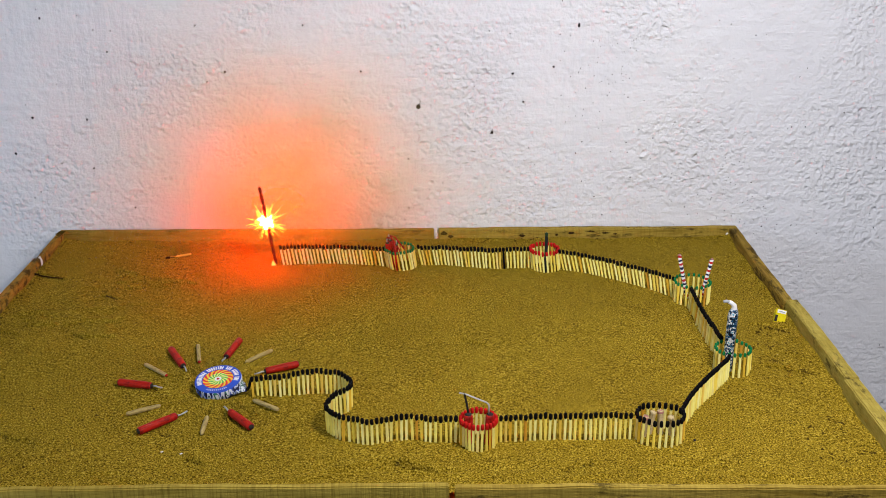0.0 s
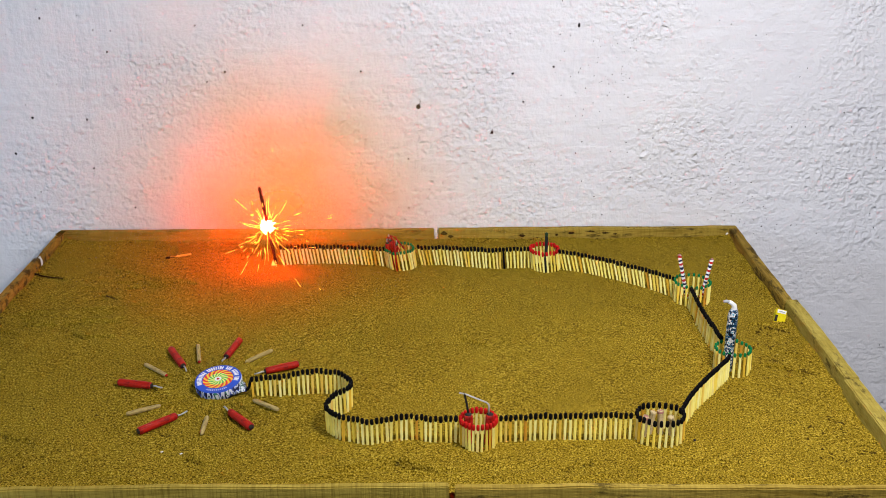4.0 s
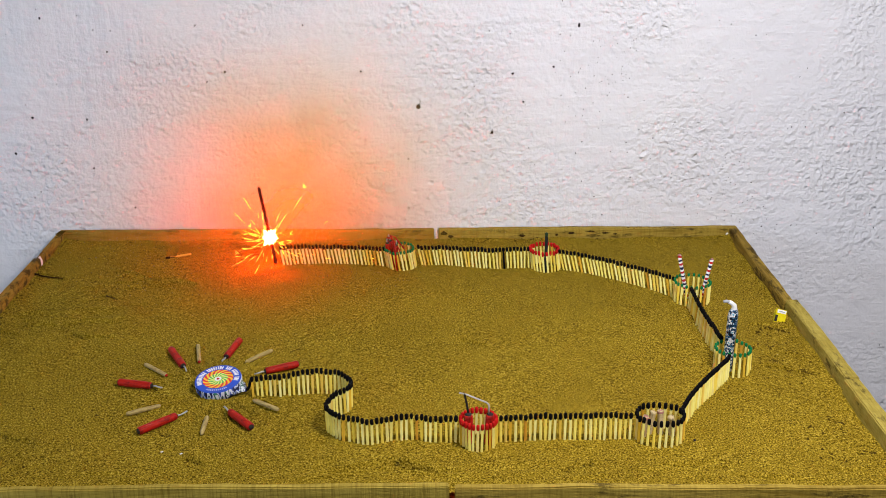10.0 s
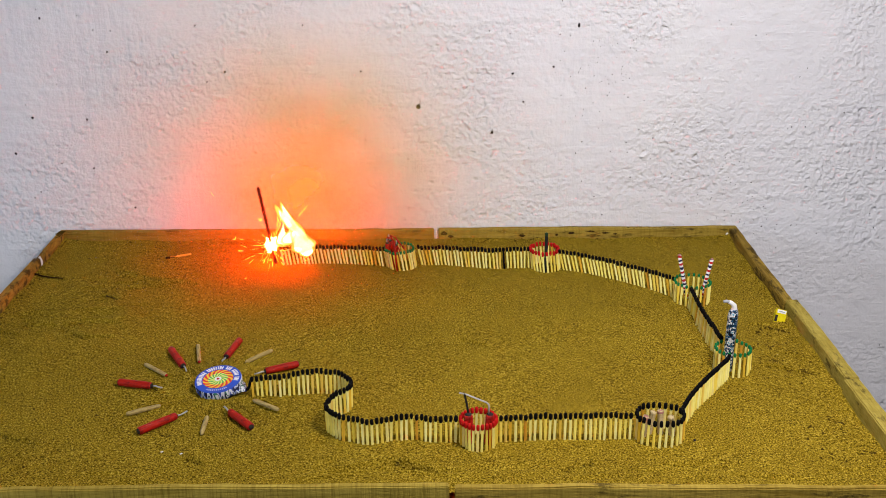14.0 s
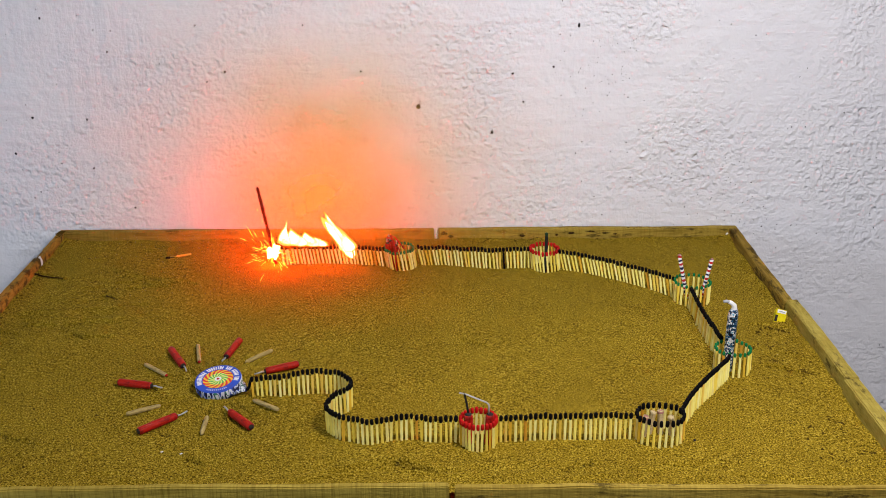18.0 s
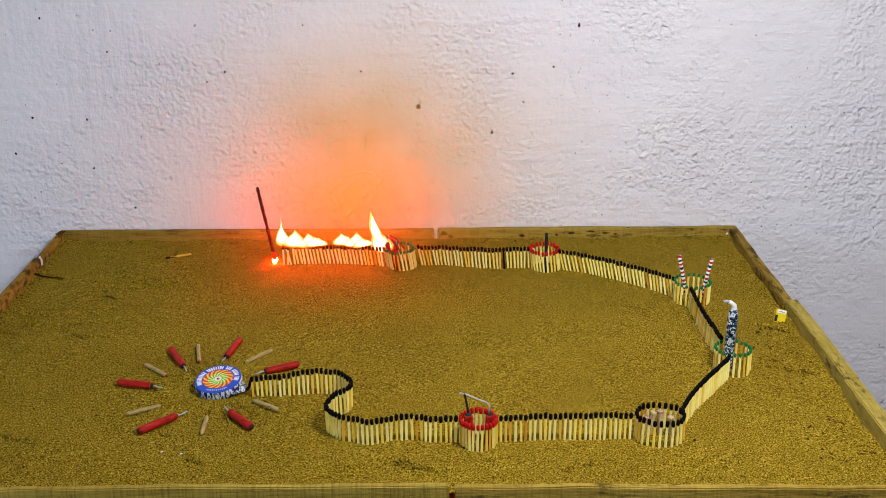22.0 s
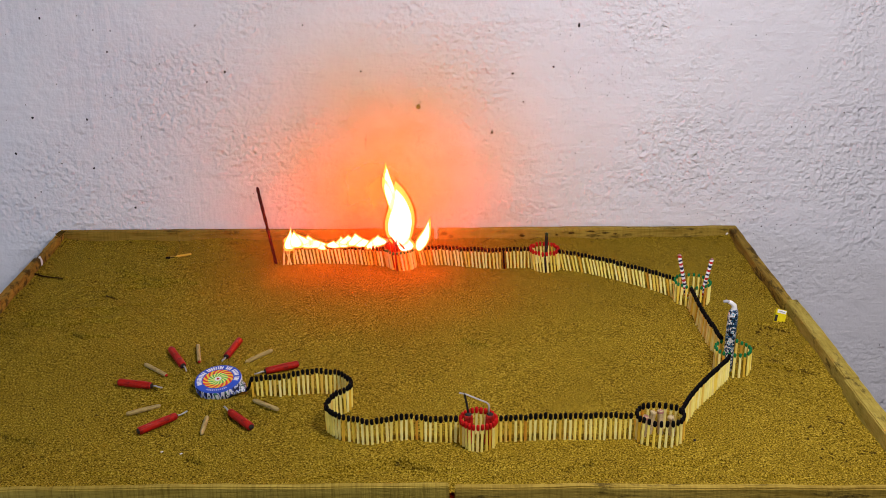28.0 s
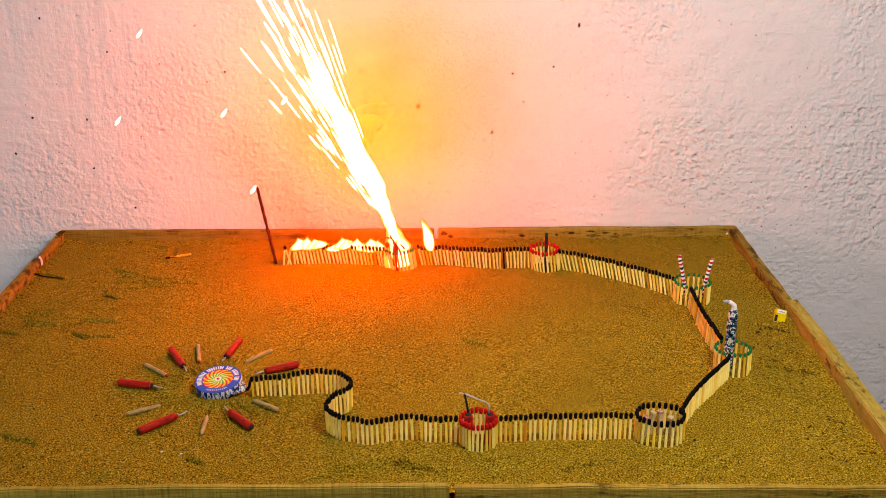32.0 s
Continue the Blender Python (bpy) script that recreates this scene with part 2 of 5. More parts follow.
FLAME = glowing("flame_heart", (1.0, 0.072, 0.034), 190.0, 0.5)
FLAME_MANTLE = glowing("flame_mantle", (1.0, 0.42, 0.07), 4.2, 0.55)
FLAME_EDGE = glowing("flame_edge", (1.0, 0.16, 0.004), 1.0, 0.82)
SPARK = glowing("flying_spark", (1.0, 0.42, 0.035), 10.0)
EMBER = glowing("ember", (1.0, 0.020, 0.004), 2.6)
HOT_JET = glowing("white_hot_jet", (1.0, 0.090, 0.020), 190.0, 0.55)
JET_SPARK = glowing("jet_spark", (1.0, 0.62, 0.36), 22.0)


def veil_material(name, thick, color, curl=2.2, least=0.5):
    """Thin smoke or glow-coloured smoke, thinning out from its middle, with soft curls."""
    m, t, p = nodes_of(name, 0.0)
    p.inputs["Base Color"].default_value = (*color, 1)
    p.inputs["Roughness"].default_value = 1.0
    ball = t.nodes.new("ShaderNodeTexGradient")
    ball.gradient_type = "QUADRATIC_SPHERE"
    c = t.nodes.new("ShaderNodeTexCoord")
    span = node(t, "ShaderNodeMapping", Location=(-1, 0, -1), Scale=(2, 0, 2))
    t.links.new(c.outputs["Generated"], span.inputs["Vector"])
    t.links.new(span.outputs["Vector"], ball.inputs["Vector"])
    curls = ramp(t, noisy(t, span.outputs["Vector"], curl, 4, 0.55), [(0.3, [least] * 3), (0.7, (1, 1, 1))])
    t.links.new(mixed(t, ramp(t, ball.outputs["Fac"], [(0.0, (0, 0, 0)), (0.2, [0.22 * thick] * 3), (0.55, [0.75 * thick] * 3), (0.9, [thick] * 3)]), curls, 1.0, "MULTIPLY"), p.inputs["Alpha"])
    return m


def bloom_material(name, thick, color):
    """A very thin red sheet imitating the fire's bloom, which lets the fire's light through it."""
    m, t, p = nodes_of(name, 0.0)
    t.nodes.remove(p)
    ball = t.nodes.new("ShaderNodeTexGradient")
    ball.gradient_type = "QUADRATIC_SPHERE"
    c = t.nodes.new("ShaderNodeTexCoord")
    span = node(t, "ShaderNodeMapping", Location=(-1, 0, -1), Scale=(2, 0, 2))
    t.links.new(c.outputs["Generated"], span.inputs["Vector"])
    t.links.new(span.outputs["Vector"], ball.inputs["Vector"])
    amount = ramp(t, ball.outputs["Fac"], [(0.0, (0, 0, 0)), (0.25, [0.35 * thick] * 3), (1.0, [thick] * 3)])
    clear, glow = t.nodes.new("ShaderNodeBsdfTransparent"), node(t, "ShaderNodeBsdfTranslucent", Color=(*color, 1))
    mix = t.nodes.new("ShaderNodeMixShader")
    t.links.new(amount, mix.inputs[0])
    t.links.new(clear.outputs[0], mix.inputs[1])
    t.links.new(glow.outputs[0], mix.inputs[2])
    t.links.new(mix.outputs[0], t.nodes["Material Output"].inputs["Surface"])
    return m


BLOOM = bloom_material("red_bloom_sheet", 0.30, (0.85, 0.16, 0.008))
SMOKE = veil_material("thin_brown_smoke", 0.26, (0.10, 0.06, 0.03), 2.6, 0.0)
# the ochre puts the fire's orange glow on the wall into the smoke's colour
GLOW_VEIL = veil_material("glow_coloured_smoke", 0.52, (0.86, 0.55, 0.06))


# ---- helpers for building ----
def link(name, bm, material, parent=None, label="", smooth=True):
    me = bpy.data.meshes.new(name)
    bm.to_mesh(me)
    bm.free()
    me.materials.append(material)
    if smooth:
        me.polygons.foreach_set("use_smooth", [True] * len(me.polygons))
    ob = new(name, me)
    if parent:
        ob.parent = parent
    return tagged(ob, label)


def part(name, bm, material, parent, label="", smooth=True):
    return link(name, bm, material, parent, label, smooth)


def share(name, mesh, parent, m, label=""):
    ob = new(name, mesh)
    ob.parent = parent
    ob.matrix_basis = m
    return tagged(ob, label)


def box(x0, x1, y0, y1, z0, z1, bevel=0.0):
    bm = bmesh.new()
    bmesh.ops.create_cube(bm, size=1.0)
    bmesh.ops.scale(bm, vec=(x1 - x0, y1 - y0, z1 - z0), verts=bm.verts)
    bmesh.ops.translate(bm, vec=((x0 + x1) / 2, (y0 + y1) / 2, (z0 + z1) / 2), verts=bm.verts)
    if bevel:
        bmesh.ops.bevel(bm, geom=bm.edges[:], offset=bevel, segments=2, affect="EDGES", profile=0.6)
    return bm


def lathe(profile, seg=12, wobble=0.0, seed=0, bm=None, centre=lambda s: (0, 0), flat=1.0):
    """A turned solid from (radius, z) rows; centre bends its axis, wobble roughens it."""
    bm = bm or bmesh.new()
    rng = random.Random(seed)
    rings = []
    n = len(profile)
    for i, (r, z) in enumerate(profile):
        cx, cy = centre(i / max(1, n - 1))
        ring = []
        for k in range(seg):
            a = 2 * math.pi * k / seg
            q = r * (1 + wobble * rng.uniform(-1, 1))
            ring.append(bm.verts.new((cx + q * math.cos(a), cy + q * flat * math.sin(a), z)))
        rings.append(ring)
    for a, b in zip(rings, rings[1:]):
        for k in range(seg):
            bm.faces.new((a[k], a[(k + 1) % seg], b[(k + 1) % seg], b[k]))
    bm.faces.new(list(reversed(rings[0])))
    bm.faces.new(rings[-1])
    return bm


def tube(points, r, seg=8, bm=None, taper=1.0):
    """A round cord along points."""
    bm = bm or bmesh.new()
    pts = [Vector(p) for p in points]
    rings = []
    for i, p in enumerate(pts):
        d = (pts[min(i + 1, len(pts) - 1)] - pts[max(i - 1, 0)]).normalized()
        side = d.orthogonal().normalized()
        if i:
            side = (rings[-1][1] - d * rings[-1][1].dot(d)).normalized()
        up = d.cross(side)
        q = r * (1 + (taper - 1) * i / max(1, len(pts) - 1))
        ring = [bm.verts.new(p + (side * math.cos(2 * math.pi * k / seg) + up * math.sin(2 * math.pi * k / seg)) * q) for k in range(seg)]
        rings.append((ring, side))
    for (a, _), (b, _) in zip(rings, rings[1:]):
        for k in range(seg):
            bm.faces.new((a[k], a[(k + 1) % seg], b[(k + 1) % seg], b[k]))
    bm.faces.new(list(reversed(rings[0][0])))
    bm.faces.new(rings[-1][0])
    return bm


def lying(a, b, z, roll=0):
    """The pose that lays a thing built along +z from a to b on the sand."""
    d = Vector((b[0] - a[0], b[1] - a[1], 0)).normalized()
    q = d.to_track_quat("Z", "Y").to_matrix().to_4x4()
    return Matrix.Translation((a[0], a[1], z)) @ q @ pose(0, 0, 0, 0, 0, roll)


def along(points, step):
    """Points at even steps along a smooth curve through the given ones."""
    pts = [Vector(p).to_3d() for p in points]
    fine = []
    for i in range(len(pts) - 1):
        p0, p1, p2, p3 = pts[max(i - 1, 0)], pts[i], pts[i + 1], pts[min(i + 2, len(pts) - 1)]
        for k in range(12):
            u = k / 12
            fine.append(0.5 * (2 * p1 + (p2 - p0) * u + (2 * p0 - 5 * p1 + 4 * p2 - p3) * u * u + (3 * p1 - p0 - 3 * p2 + p3) * u ** 3))
    fine.append(pts[-1])
    length = sum((b - a).length for a, b in zip(fine, fine[1:]))
    n = max(2, round(length / step) + 1)
    out, want, gone = [fine[0]], length / (n - 1), 0.0
    for a, b in zip(fine, fine[1:]):
        seg = (b - a).length
        while len(out) < n - 1 and gone + seg >= want * len(out):
            out.append(a.lerp(b, (want * len(out) - gone) / seg))
        gone += seg
    out.append(fine[-1])
    return out


# ---- the room ----
X0, X1 = -0.664, 0.540
Y0, Y1 = 1.040, 1.866
WALL_Y, FLOOR_Z = 1.884, -0.77
tagged(link("wall_north", box(-2.3, 2.3, WALL_Y, WALL_Y + 0.2, FLOOR_Z, 1.9), WALL, smooth=False), "rough whitewashed plaster wall with dark pits", "wall", kind="structure")
tagged(link("wall_east", box(2.3, 2.5, -1.9, WALL_Y + 0.2, FLOOR_Z, 1.9), CEILING, smooth=False), "plain dull distempered room wall", "wall", kind="structure")


def joined(boxes):
    """Several boxes in one mesh."""
    bm = bmesh.new()
    for b in boxes:
        piece = box(*b)
        tmp = bpy.data.meshes.new("tmp")
        piece.to_mesh(tmp)
        piece.free()
        bm.from_mesh(tmp)
        bpy.data.meshes.remove(tmp)
    return bm


west = joined(((-2.5, -2.3, -1.9, -0.05, FLOOR_Z, 1.9), (-2.5, -2.3, 0.85, WALL_Y + 0.2, FLOOR_Z, 1.9), (-2.5, -2.3, -0.05, 0.85, FLOOR_Z, 0.3), (-2.5, -2.3, -0.05, 0.85, 1.1, 1.9)))
south = joined(((-2.3, 0.0, -1.9, -1.7, FLOOR_Z, 1.9), (1.0, 2.3, -1.9, -1.7, FLOOR_Z, 1.9), (0.0, 1.0, -1.9, -1.7, FLOOR_Z, 0.4), (0.0, 1.0, -1.9, -1.7, 1.2, 1.9)))
tagged(link("wall_west", west, CEILING, smooth=False), "plain unseen room wall with an opening for the window fill light", "wall", kind="structure")
tagged(link("wall_south", south, CEILING, smooth=False), "plain unseen room wall with an opening for the window fill light", "wall", kind="structure")
tagged(link("floor", box(-2.5, 2.5, -1.9, WALL_Y + 0.2, FLOOR_Z - 0.1, FLOOR_Z), CONCRETE, smooth=False), "bare grey concrete floor", "floor", kind="structure")
tagged(link("ceiling", box(-2.5, 2.5, -1.9, WALL_Y + 0.2, 1.9, 2.0), CEILING, smooth=False), "plain dull distempered ceiling", "ceiling", kind="structure")

# pits and stains in the plaster: x, z, size
bm = bmesh.new()
rng = random.Random(5)
PITS = [(-0.022, 0.241, 4.5), (0.142, 0.299, 2.6), (0.254, 0.382, 3.2), (0.162, 0.249, 2.2), (-0.121, 0.304, 2.2), (-0.388, 0.287, 2), (-0.603, 0.221, 2.6), (-0.698, 0.225, 2.6),
        (-0.736, 0.16, 2.6), (-0.601, 0.132, 2.4), (-0.535, 0.058, 2.4), (-0.356, 0.304, 2.2), (-0.218, 0.384, 2), (-0.555, 0.34, 2), (-0.663, 0.398, 2.4), (-0.096, 0.251, 1.4),
        (-0.041, 0.147, 2), (-0.116, 0.182, 2.2), (0.213, 0.311, 2.2), (0.604, 0.015, 1.6), (-0.657, 0.141, 1.4), (0.009, 0.275, 1.4), (0.108, 0.195, 3.0)]
PITS = [(x, z, 1.12 * s) for x, z, s in PITS]
PITS += [(rng.uniform(-0.75, 0.95), rng.uniform(-0.2, 0.42), rng.uniform(0.7, 1.5)) for _ in range(150)]
PITS += [(0.108 + rng.gauss(0, 0.0045), 0.195 + rng.gauss(0, 0.003), rng.uniform(0.4, 0.9)) for _ in range(22)] + [(-0.020 + rng.gauss(0, 0.002), 0.247 + rng.uniform(0, 0.008), 0.9) for _ in range(5)]
# flaked patches peppered with small holes
PITS += [(-0.050 + rng.gauss(0, 0.045), 0.100 + rng.gauss(0, 0.055), rng.uniform(0.8, 1.5)) for _ in range(90)] + [(-0.222 + rng.gauss(0, 0.014), 0.225 + rng.gauss(0, 0.022), rng.uniform(0.7, 1.3)) for _ in range(40)]
PITS += [(0.292 + rng.gauss(0, 0.05), 0.300 + rng.gauss(0, 0.05), rng.uniform(0.7, 1.2)) for _ in range(60)] + [(0.508 + rng.gauss(0, 0.07), 0.073 + rng.gauss(0, 0.06), rng.uniform(0.7, 1.2)) for _ in range(60)]
for x, z, s in PITS:
    n = 7
    ring = [bm.verts.new((x + 0.001 * s * rng.uniform(0.5, 1) * math.cos(2 * math.pi * k / n), WALL_Y - 0.0006, z + 0.0011 * s * rng.uniform(0.5, 1.1) * math.sin(2 * math.pi * k / n))) for k in range(n)]
    tip = bm.verts.new((x, WALL_Y - 0.0014, z))
    for k in range(n):
        bm.faces.new((ring[k], tip, ring[(k + 1) % n]))
bmesh.ops.recalc_face_normals(bm, faces=bm.faces)
tagged(link("wall_pits", bm, STAIN), "small dark pits and specks in the plaster", "wall pits", kind="stuff")

# ---- table under the tray ----
table = tagged(new("table"), "plain wooden table under the sand tray", "table")
table.location = (-0.064, 1.45, FLOOR_Z)
TOP = -0.12 - FLOOR_Z
part("tabletop", box(-0.60, 0.60, -0.40, 0.40, TOP - 0.03, TOP, 0.003), WOOD_X, table, smooth=False)
for lx in (-0.5, 0.5):
    for ly in (-0.33, 0.33):
        part("leg", box(lx - 0.03, lx + 0.03, ly - 0.03, ly + 0.03, 0, TOP - 0.03, 0.003), WOOD_X, table, smooth=False)

# ---- the tray: boards end to end round the sand ----
tray = tagged(new("sand_tray"), "shallow tray of rough pine boards filled with sand", "tray")
DEPTH = -0.12


def board(x0, x1, y0, y1, top, material, seed, label="", skew=0.0):
    """A sawn board with slightly worn edges and a wavering top."""
    bm = box(x0, x1, y0, y1, DEPTH, top)
    long_x = x1 - x0 > y1 - y0
    edges = [e for e in bm.edges if abs((e.verts[0].co - e.verts[1].co).x if long_x else (e.verts[0].co - e.verts[1].co).y) > 0.05]
    bmesh.ops.subdivide_edges(bm, edges=edges, cuts=24)
    bmesh.ops.bevel(bm, geom=[e for e in bm.edges if e.calc_face_angle(0) > 0.5], offset=0.0015, segments=2, affect="EDGES")
    for v in bm.verts:
        n = noise.noise(Vector((v.co.x * 9 + seed, v.co.y * 9, v.co.z * 3)))
        v.co.z += (0.0018 * n + 0.001 * noise.noise(v.co * 60)) * (v.co.z > 0)
        v.co.y += skew * v.co.x + 0.0012 * noise.noise(v.co * 25 + Vector((seed, 0, 0)))
        v.co.x += 0.0012 * noise.noise(v.co * 25 + Vector((0, seed, 0)))
    return part("board", bm, material, tray, label, smooth=False)


board(-0.674, 0.004, Y1, 1.881, 0.017, WOOD_DARK, 1)
board(0.012, 0.556, Y1 - 0.001, 1.881, 0.018, WOOD_X, 2)
board(-0.674, X0, 1.744, Y1, 0.017, WOOD_RUST_LIT, 3, "dark rusty-brown weathered side board with firelight in its colour")
board(-0.676, X0 + 0.001, 1.044, 1.738, 0.018, WOOD_RUST_LIT, 4, "rusty-brown weathered side board with firelight in its colour")
board(X1, 0.556, 1.535, Y1, 0.018, WOOD_Y, 5, "dark weathered side board")
board(X1 + 0.001, 0.560, 1.275, 1.532, 0.023, WOOD_NEAR, 6)
board(X1 - 0.002, 0.559, Y0, 1.272, 0.023, WOOD_NEAR, 7)
board(-0.676, 0.018, 1.0335, 1.0425, 0.019, WOOD_SAWN, 8, skew=-0.003)
board(0.023, 0.559, 1.0275, 1.0370, 0.022, WOOD_X, 9, skew=-0.019)
part("base_board", box(X0, X1, Y0, Y1, DEPTH, DEPTH + 0.012), WOOD_X, tray, smooth=False)
for cx, cy, w, d, h in ((0.008, Y1 + 0.004, 0.0042, 0.006, 0.015), (X0 - 0.002, 1.741, 0.0055, 0.012, 0.0195), (0.537, Y1 - 0.001, 0.0045, 0.003, 0.010)):
    dab = part("joint_filler", lathe([(w * 0.45, -0.02), (w * 0.5, 0.0), (w * 0.56, h * 0.5), (w * 0.45, h * 0.85), (w * 0.2, h)], 9, 0.28, int(h * 1e4), flat=d / w), WHITE_PAPER, tray, "dab of white plaster in a joint", smooth=False)
    dab.location = (cx, cy, 0)

def flake(name, x, y, z, w, h, seed, label):
    """A thin irregular flake of bark on a board's face."""
    bm, fr = bmesh.new(), random.Random(seed)
    n = 11
    ring = [bm.verts.new((x + w / 2 * fr.uniform(0.6, 1.05) * math.cos(2 * math.pi * k / n), y, z + h / 2 * fr.uniform(0.5, 1.1) * math.sin(2 * math.pi * k / n))) for k in range(n)]
    tip = bm.verts.new((x, y - 0.0012, z))
    for k in range(n):
        bm.faces.new((ring[k], ring[(k + 1) % n], tip))
    bmesh.ops.recalc_face_normals(bm, faces=bm.faces)
    return part(name, bm, STAIN_BARK, tray, label, smooth=False)


BARK = [(0.164, 0.007, 0.013, 0.006), (0.227, 0.008, 0.007, 0.005), (0.254, 0.011, 0.016, 0.005), (0.288, 0.0145, 0.022, 0.003), (0.316, 0.011, 0.022, 0.003), (0.333, 0.009, 0.008, 0.003), (0.022, 0.012, 0.014, 0.009), (0.034, 0.006, 0.014, 0.007)]
for k, (bx, bz, bw, bh) in enumerate(BARK):
    flake("bark_flake", bx, Y1 - 0.0022, bz, bw, bh, k, "dark flake of bark on the board")

# ---- the sand: one sheet with hollows, scuffs and low heaps along the boards ----
rng = random.Random(11)
SCUFFS = [(-0.60 + rng.uniform(0, 0.30), 1.50 + rng.uniform(0, 0.34), rng.uniform(0.01, 0.03), rng.uniform(0.003, 0.007), rng.uniform(-0.4, 0.4), -rng.uniform(0.0006, 0.0018)) for _ in range(40)]
SCUFFS += [(rng.uniform(-0.6, 0.5), rng.uniform(1.06, 1.12), rng.uniform(0.02, 0.05), rng.uniform(0.004, 0.008), rng.uniform(-0.2, 0.2), -0.0022) for _ in range(9)]
SCUFFS += [(rng.uniform(0.46, 0.53), rng.uniform(1.08, 1.5), rng.uniform(0.006, 0.02), rng.uniform(0.003, 0.006), rng.uniform(0.4, 1.4), -0.0022) for _ in range(14)]
for a in range(0, 360, 15):
    q, rr = radians(a + rng.uniform(-5, 5)), rng.uniform(0.05, 0.075)
    SCUFFS.append((-0.284 + 1.15 * rr * math.cos(q), 1.300 + rr * math.sin(q), rng.uniform(0.012, 0.022), 0.0034, q, -rng.uniform(0.002, 0.0045)))
SCUFFS += [(-0.515, 1.545, 0.028, 0.013, 0.1, -0.005), (-0.61, 1.545, 0.020, 0.006, 0.05, -0.005), (-0.455, 1.80, 0.006, 0.022, 0.1, -0.007), (-0.50, 1.815, 0.015, 0.006, 0, -0.004), (-0.085, 1.098, 0.035, 0.005, 0.25, -0.006), (-0.02, 1.097, 0.04, 0.005, -0.2, -0.005), (0.30, 1.10, 0.03, 0.005, 0.1, -0.004), (0.11, 1.37, 0.02, 0.004, 0, -0.0015), (-0.135, 1.155, 0.012, 0.02, 0, -0.003)]
NX, NY = 900, 620
gx, gy = np.meshgrid(np.linspace(X0 - 0.004, X1 + 0.004, NX), np.linspace(Y0 - 0.003, Y1 + 0.003, NY))
gz = np.zeros_like(gx)
nrng = np.random.RandomState(3)
for _ in range(26):
    k, a, ph = nrng.uniform(6, 60), nrng.uniform(0, 6.28), nrng.uniform(0, 6.28)
    gz += 0.0055 / k * np.sin(k * (gx * np.cos(a) + gy * np.sin(a)) + ph)
gz += nrng.normal(0, 0.00030, gx.shape)
for sx, sy, rx_, ry_, an, dep in SCUFFS:
    ca, sa = math.cos(an), math.sin(an)
    u, w = ((gx - sx) * ca + (gy - sy) * sa) / rx_, ((gy - sy) * ca - (gx - sx) * sa) / ry_
    q = u * u + w * w
    gz += dep * np.exp(-q) - 0.5 * dep * np.exp(-(np.sqrt(q) - 1.7) ** 2 * 3)
SCRATCHES = [(-0.666, 1.706, -0.611, 1.685), (-0.540, 1.729, -0.495, 1.700), (-0.516, 1.666, -0.389, 1.664), (-0.494, 1.642, -0.427, 1.651), (-0.517, 1.696, -0.404, 1.669), (-0.524, 1.617, -0.500, 1.601),
             (-0.603, 1.497, -0.568, 1.501), (-0.614, 1.514, -0.575, 1.509), (-0.542, 1.500, -0.527, 1.520), (-0.527, 1.520, -0.482, 1.511), (-0.510, 1.461, -0.470, 1.462), (-0.531, 1.476, -0.508, 1.457)]
SCRATCHES += [(-0.500, 1.842, -0.476, 1.827), (0.457, 1.355, 0.506, 1.334), (0.499, 1.389, 0.517, 1.368), (0.479, 1.490, 0.527, 1.479), (-0.083, 1.095, -0.044, 1.110), (-0.044, 1.110, 0.002, 1.090),
              (0.153, 1.092, 0.194, 1.107), (-0.640, 1.478, -0.615, 1.466), (-0.529, 1.185, -0.482, 1.157), (-0.291, 1.123, -0.273, 1.114), (0.045, 1.439, 0.077, 1.425)]
for ax, ay, bx, by in SCRATCHES:
    # a finger's scratch with a low ridge on its far side
    n = math.hypot(bx - ax, by - ay)
    ux, uy = (bx - ax) / n, (by - ay) / n
    s = np.clip((gx - ax) * ux + (gy - ay) * uy, 0, n)
    wob = 0.0025 * np.sin(s * 90 + ax * 40)
    off = (gy - ay) * ux - (gx - ax) * uy - wob
    over = np.maximum(0, np.abs((gx - ax) * ux + (gy - ay) * uy - n / 2) - n / 2)
    fade = np.exp(-(over / 0.004) ** 2)
    gz += fade * (-0.0040 * np.exp(-(off / 0.0022) ** 2) + 0.0032 * np.exp(-((off - 0.0044) / 0.0024) ** 2))
for k in range(58):
    # fine furrows brushed outwards from the spinner between the crackers
    q, r0 = radians(k * 6.2 + rng.uniform(-2, 2)), rng.uniform(0.042, 0.060)
    n, ux, uy = rng.uniform(0.015, 0.055), math.cos(q), math.sin(q)
    ax, ay = -0.284 + 1.12 * r0 * ux, 1.300 + r0 * uy
    near = np.s_[max(0, int((ay - 0.08 - gy[0, 0]) / (gy[1, 0] - gy[0, 0]))):int((ay + 0.08 - gy[0, 0]) / (gy[1, 0] - gy[0, 0])), max(0, int((ax - 0.08 - gx[0, 0]) / (gx[0, 1] - gx[0, 0]))):int((ax + 0.08 - gx[0, 0]) / (gx[0, 1] - gx[0, 0]))]
    lx, ly = gx[near] - ax, gy[near] - ay
    run = lx * ux + ly * uy
    off = ly * ux - lx * uy - 0.0015 * np.sin(run * 120 + k)
    over = np.maximum(0, np.abs(run - n / 2) - n / 2)
    gz[near] += np.exp(-(over / 0.004) ** 2) * (0.0017 * np.exp(-((off - 0.0022) / 0.0015) ** 2) - 0.0017 * np.exp(-(off / 0.0015) ** 2))
for edge in (Y1 - gy, gx - X0, X1 - gx):
    gz += 0.004 * np.exp(-edge / 0.012) * (0.6 + 0.4 * np.sin(gx * 41 + gy * 53))
gz += 0.010 * np.exp(-(gy - Y0) / 0.03)
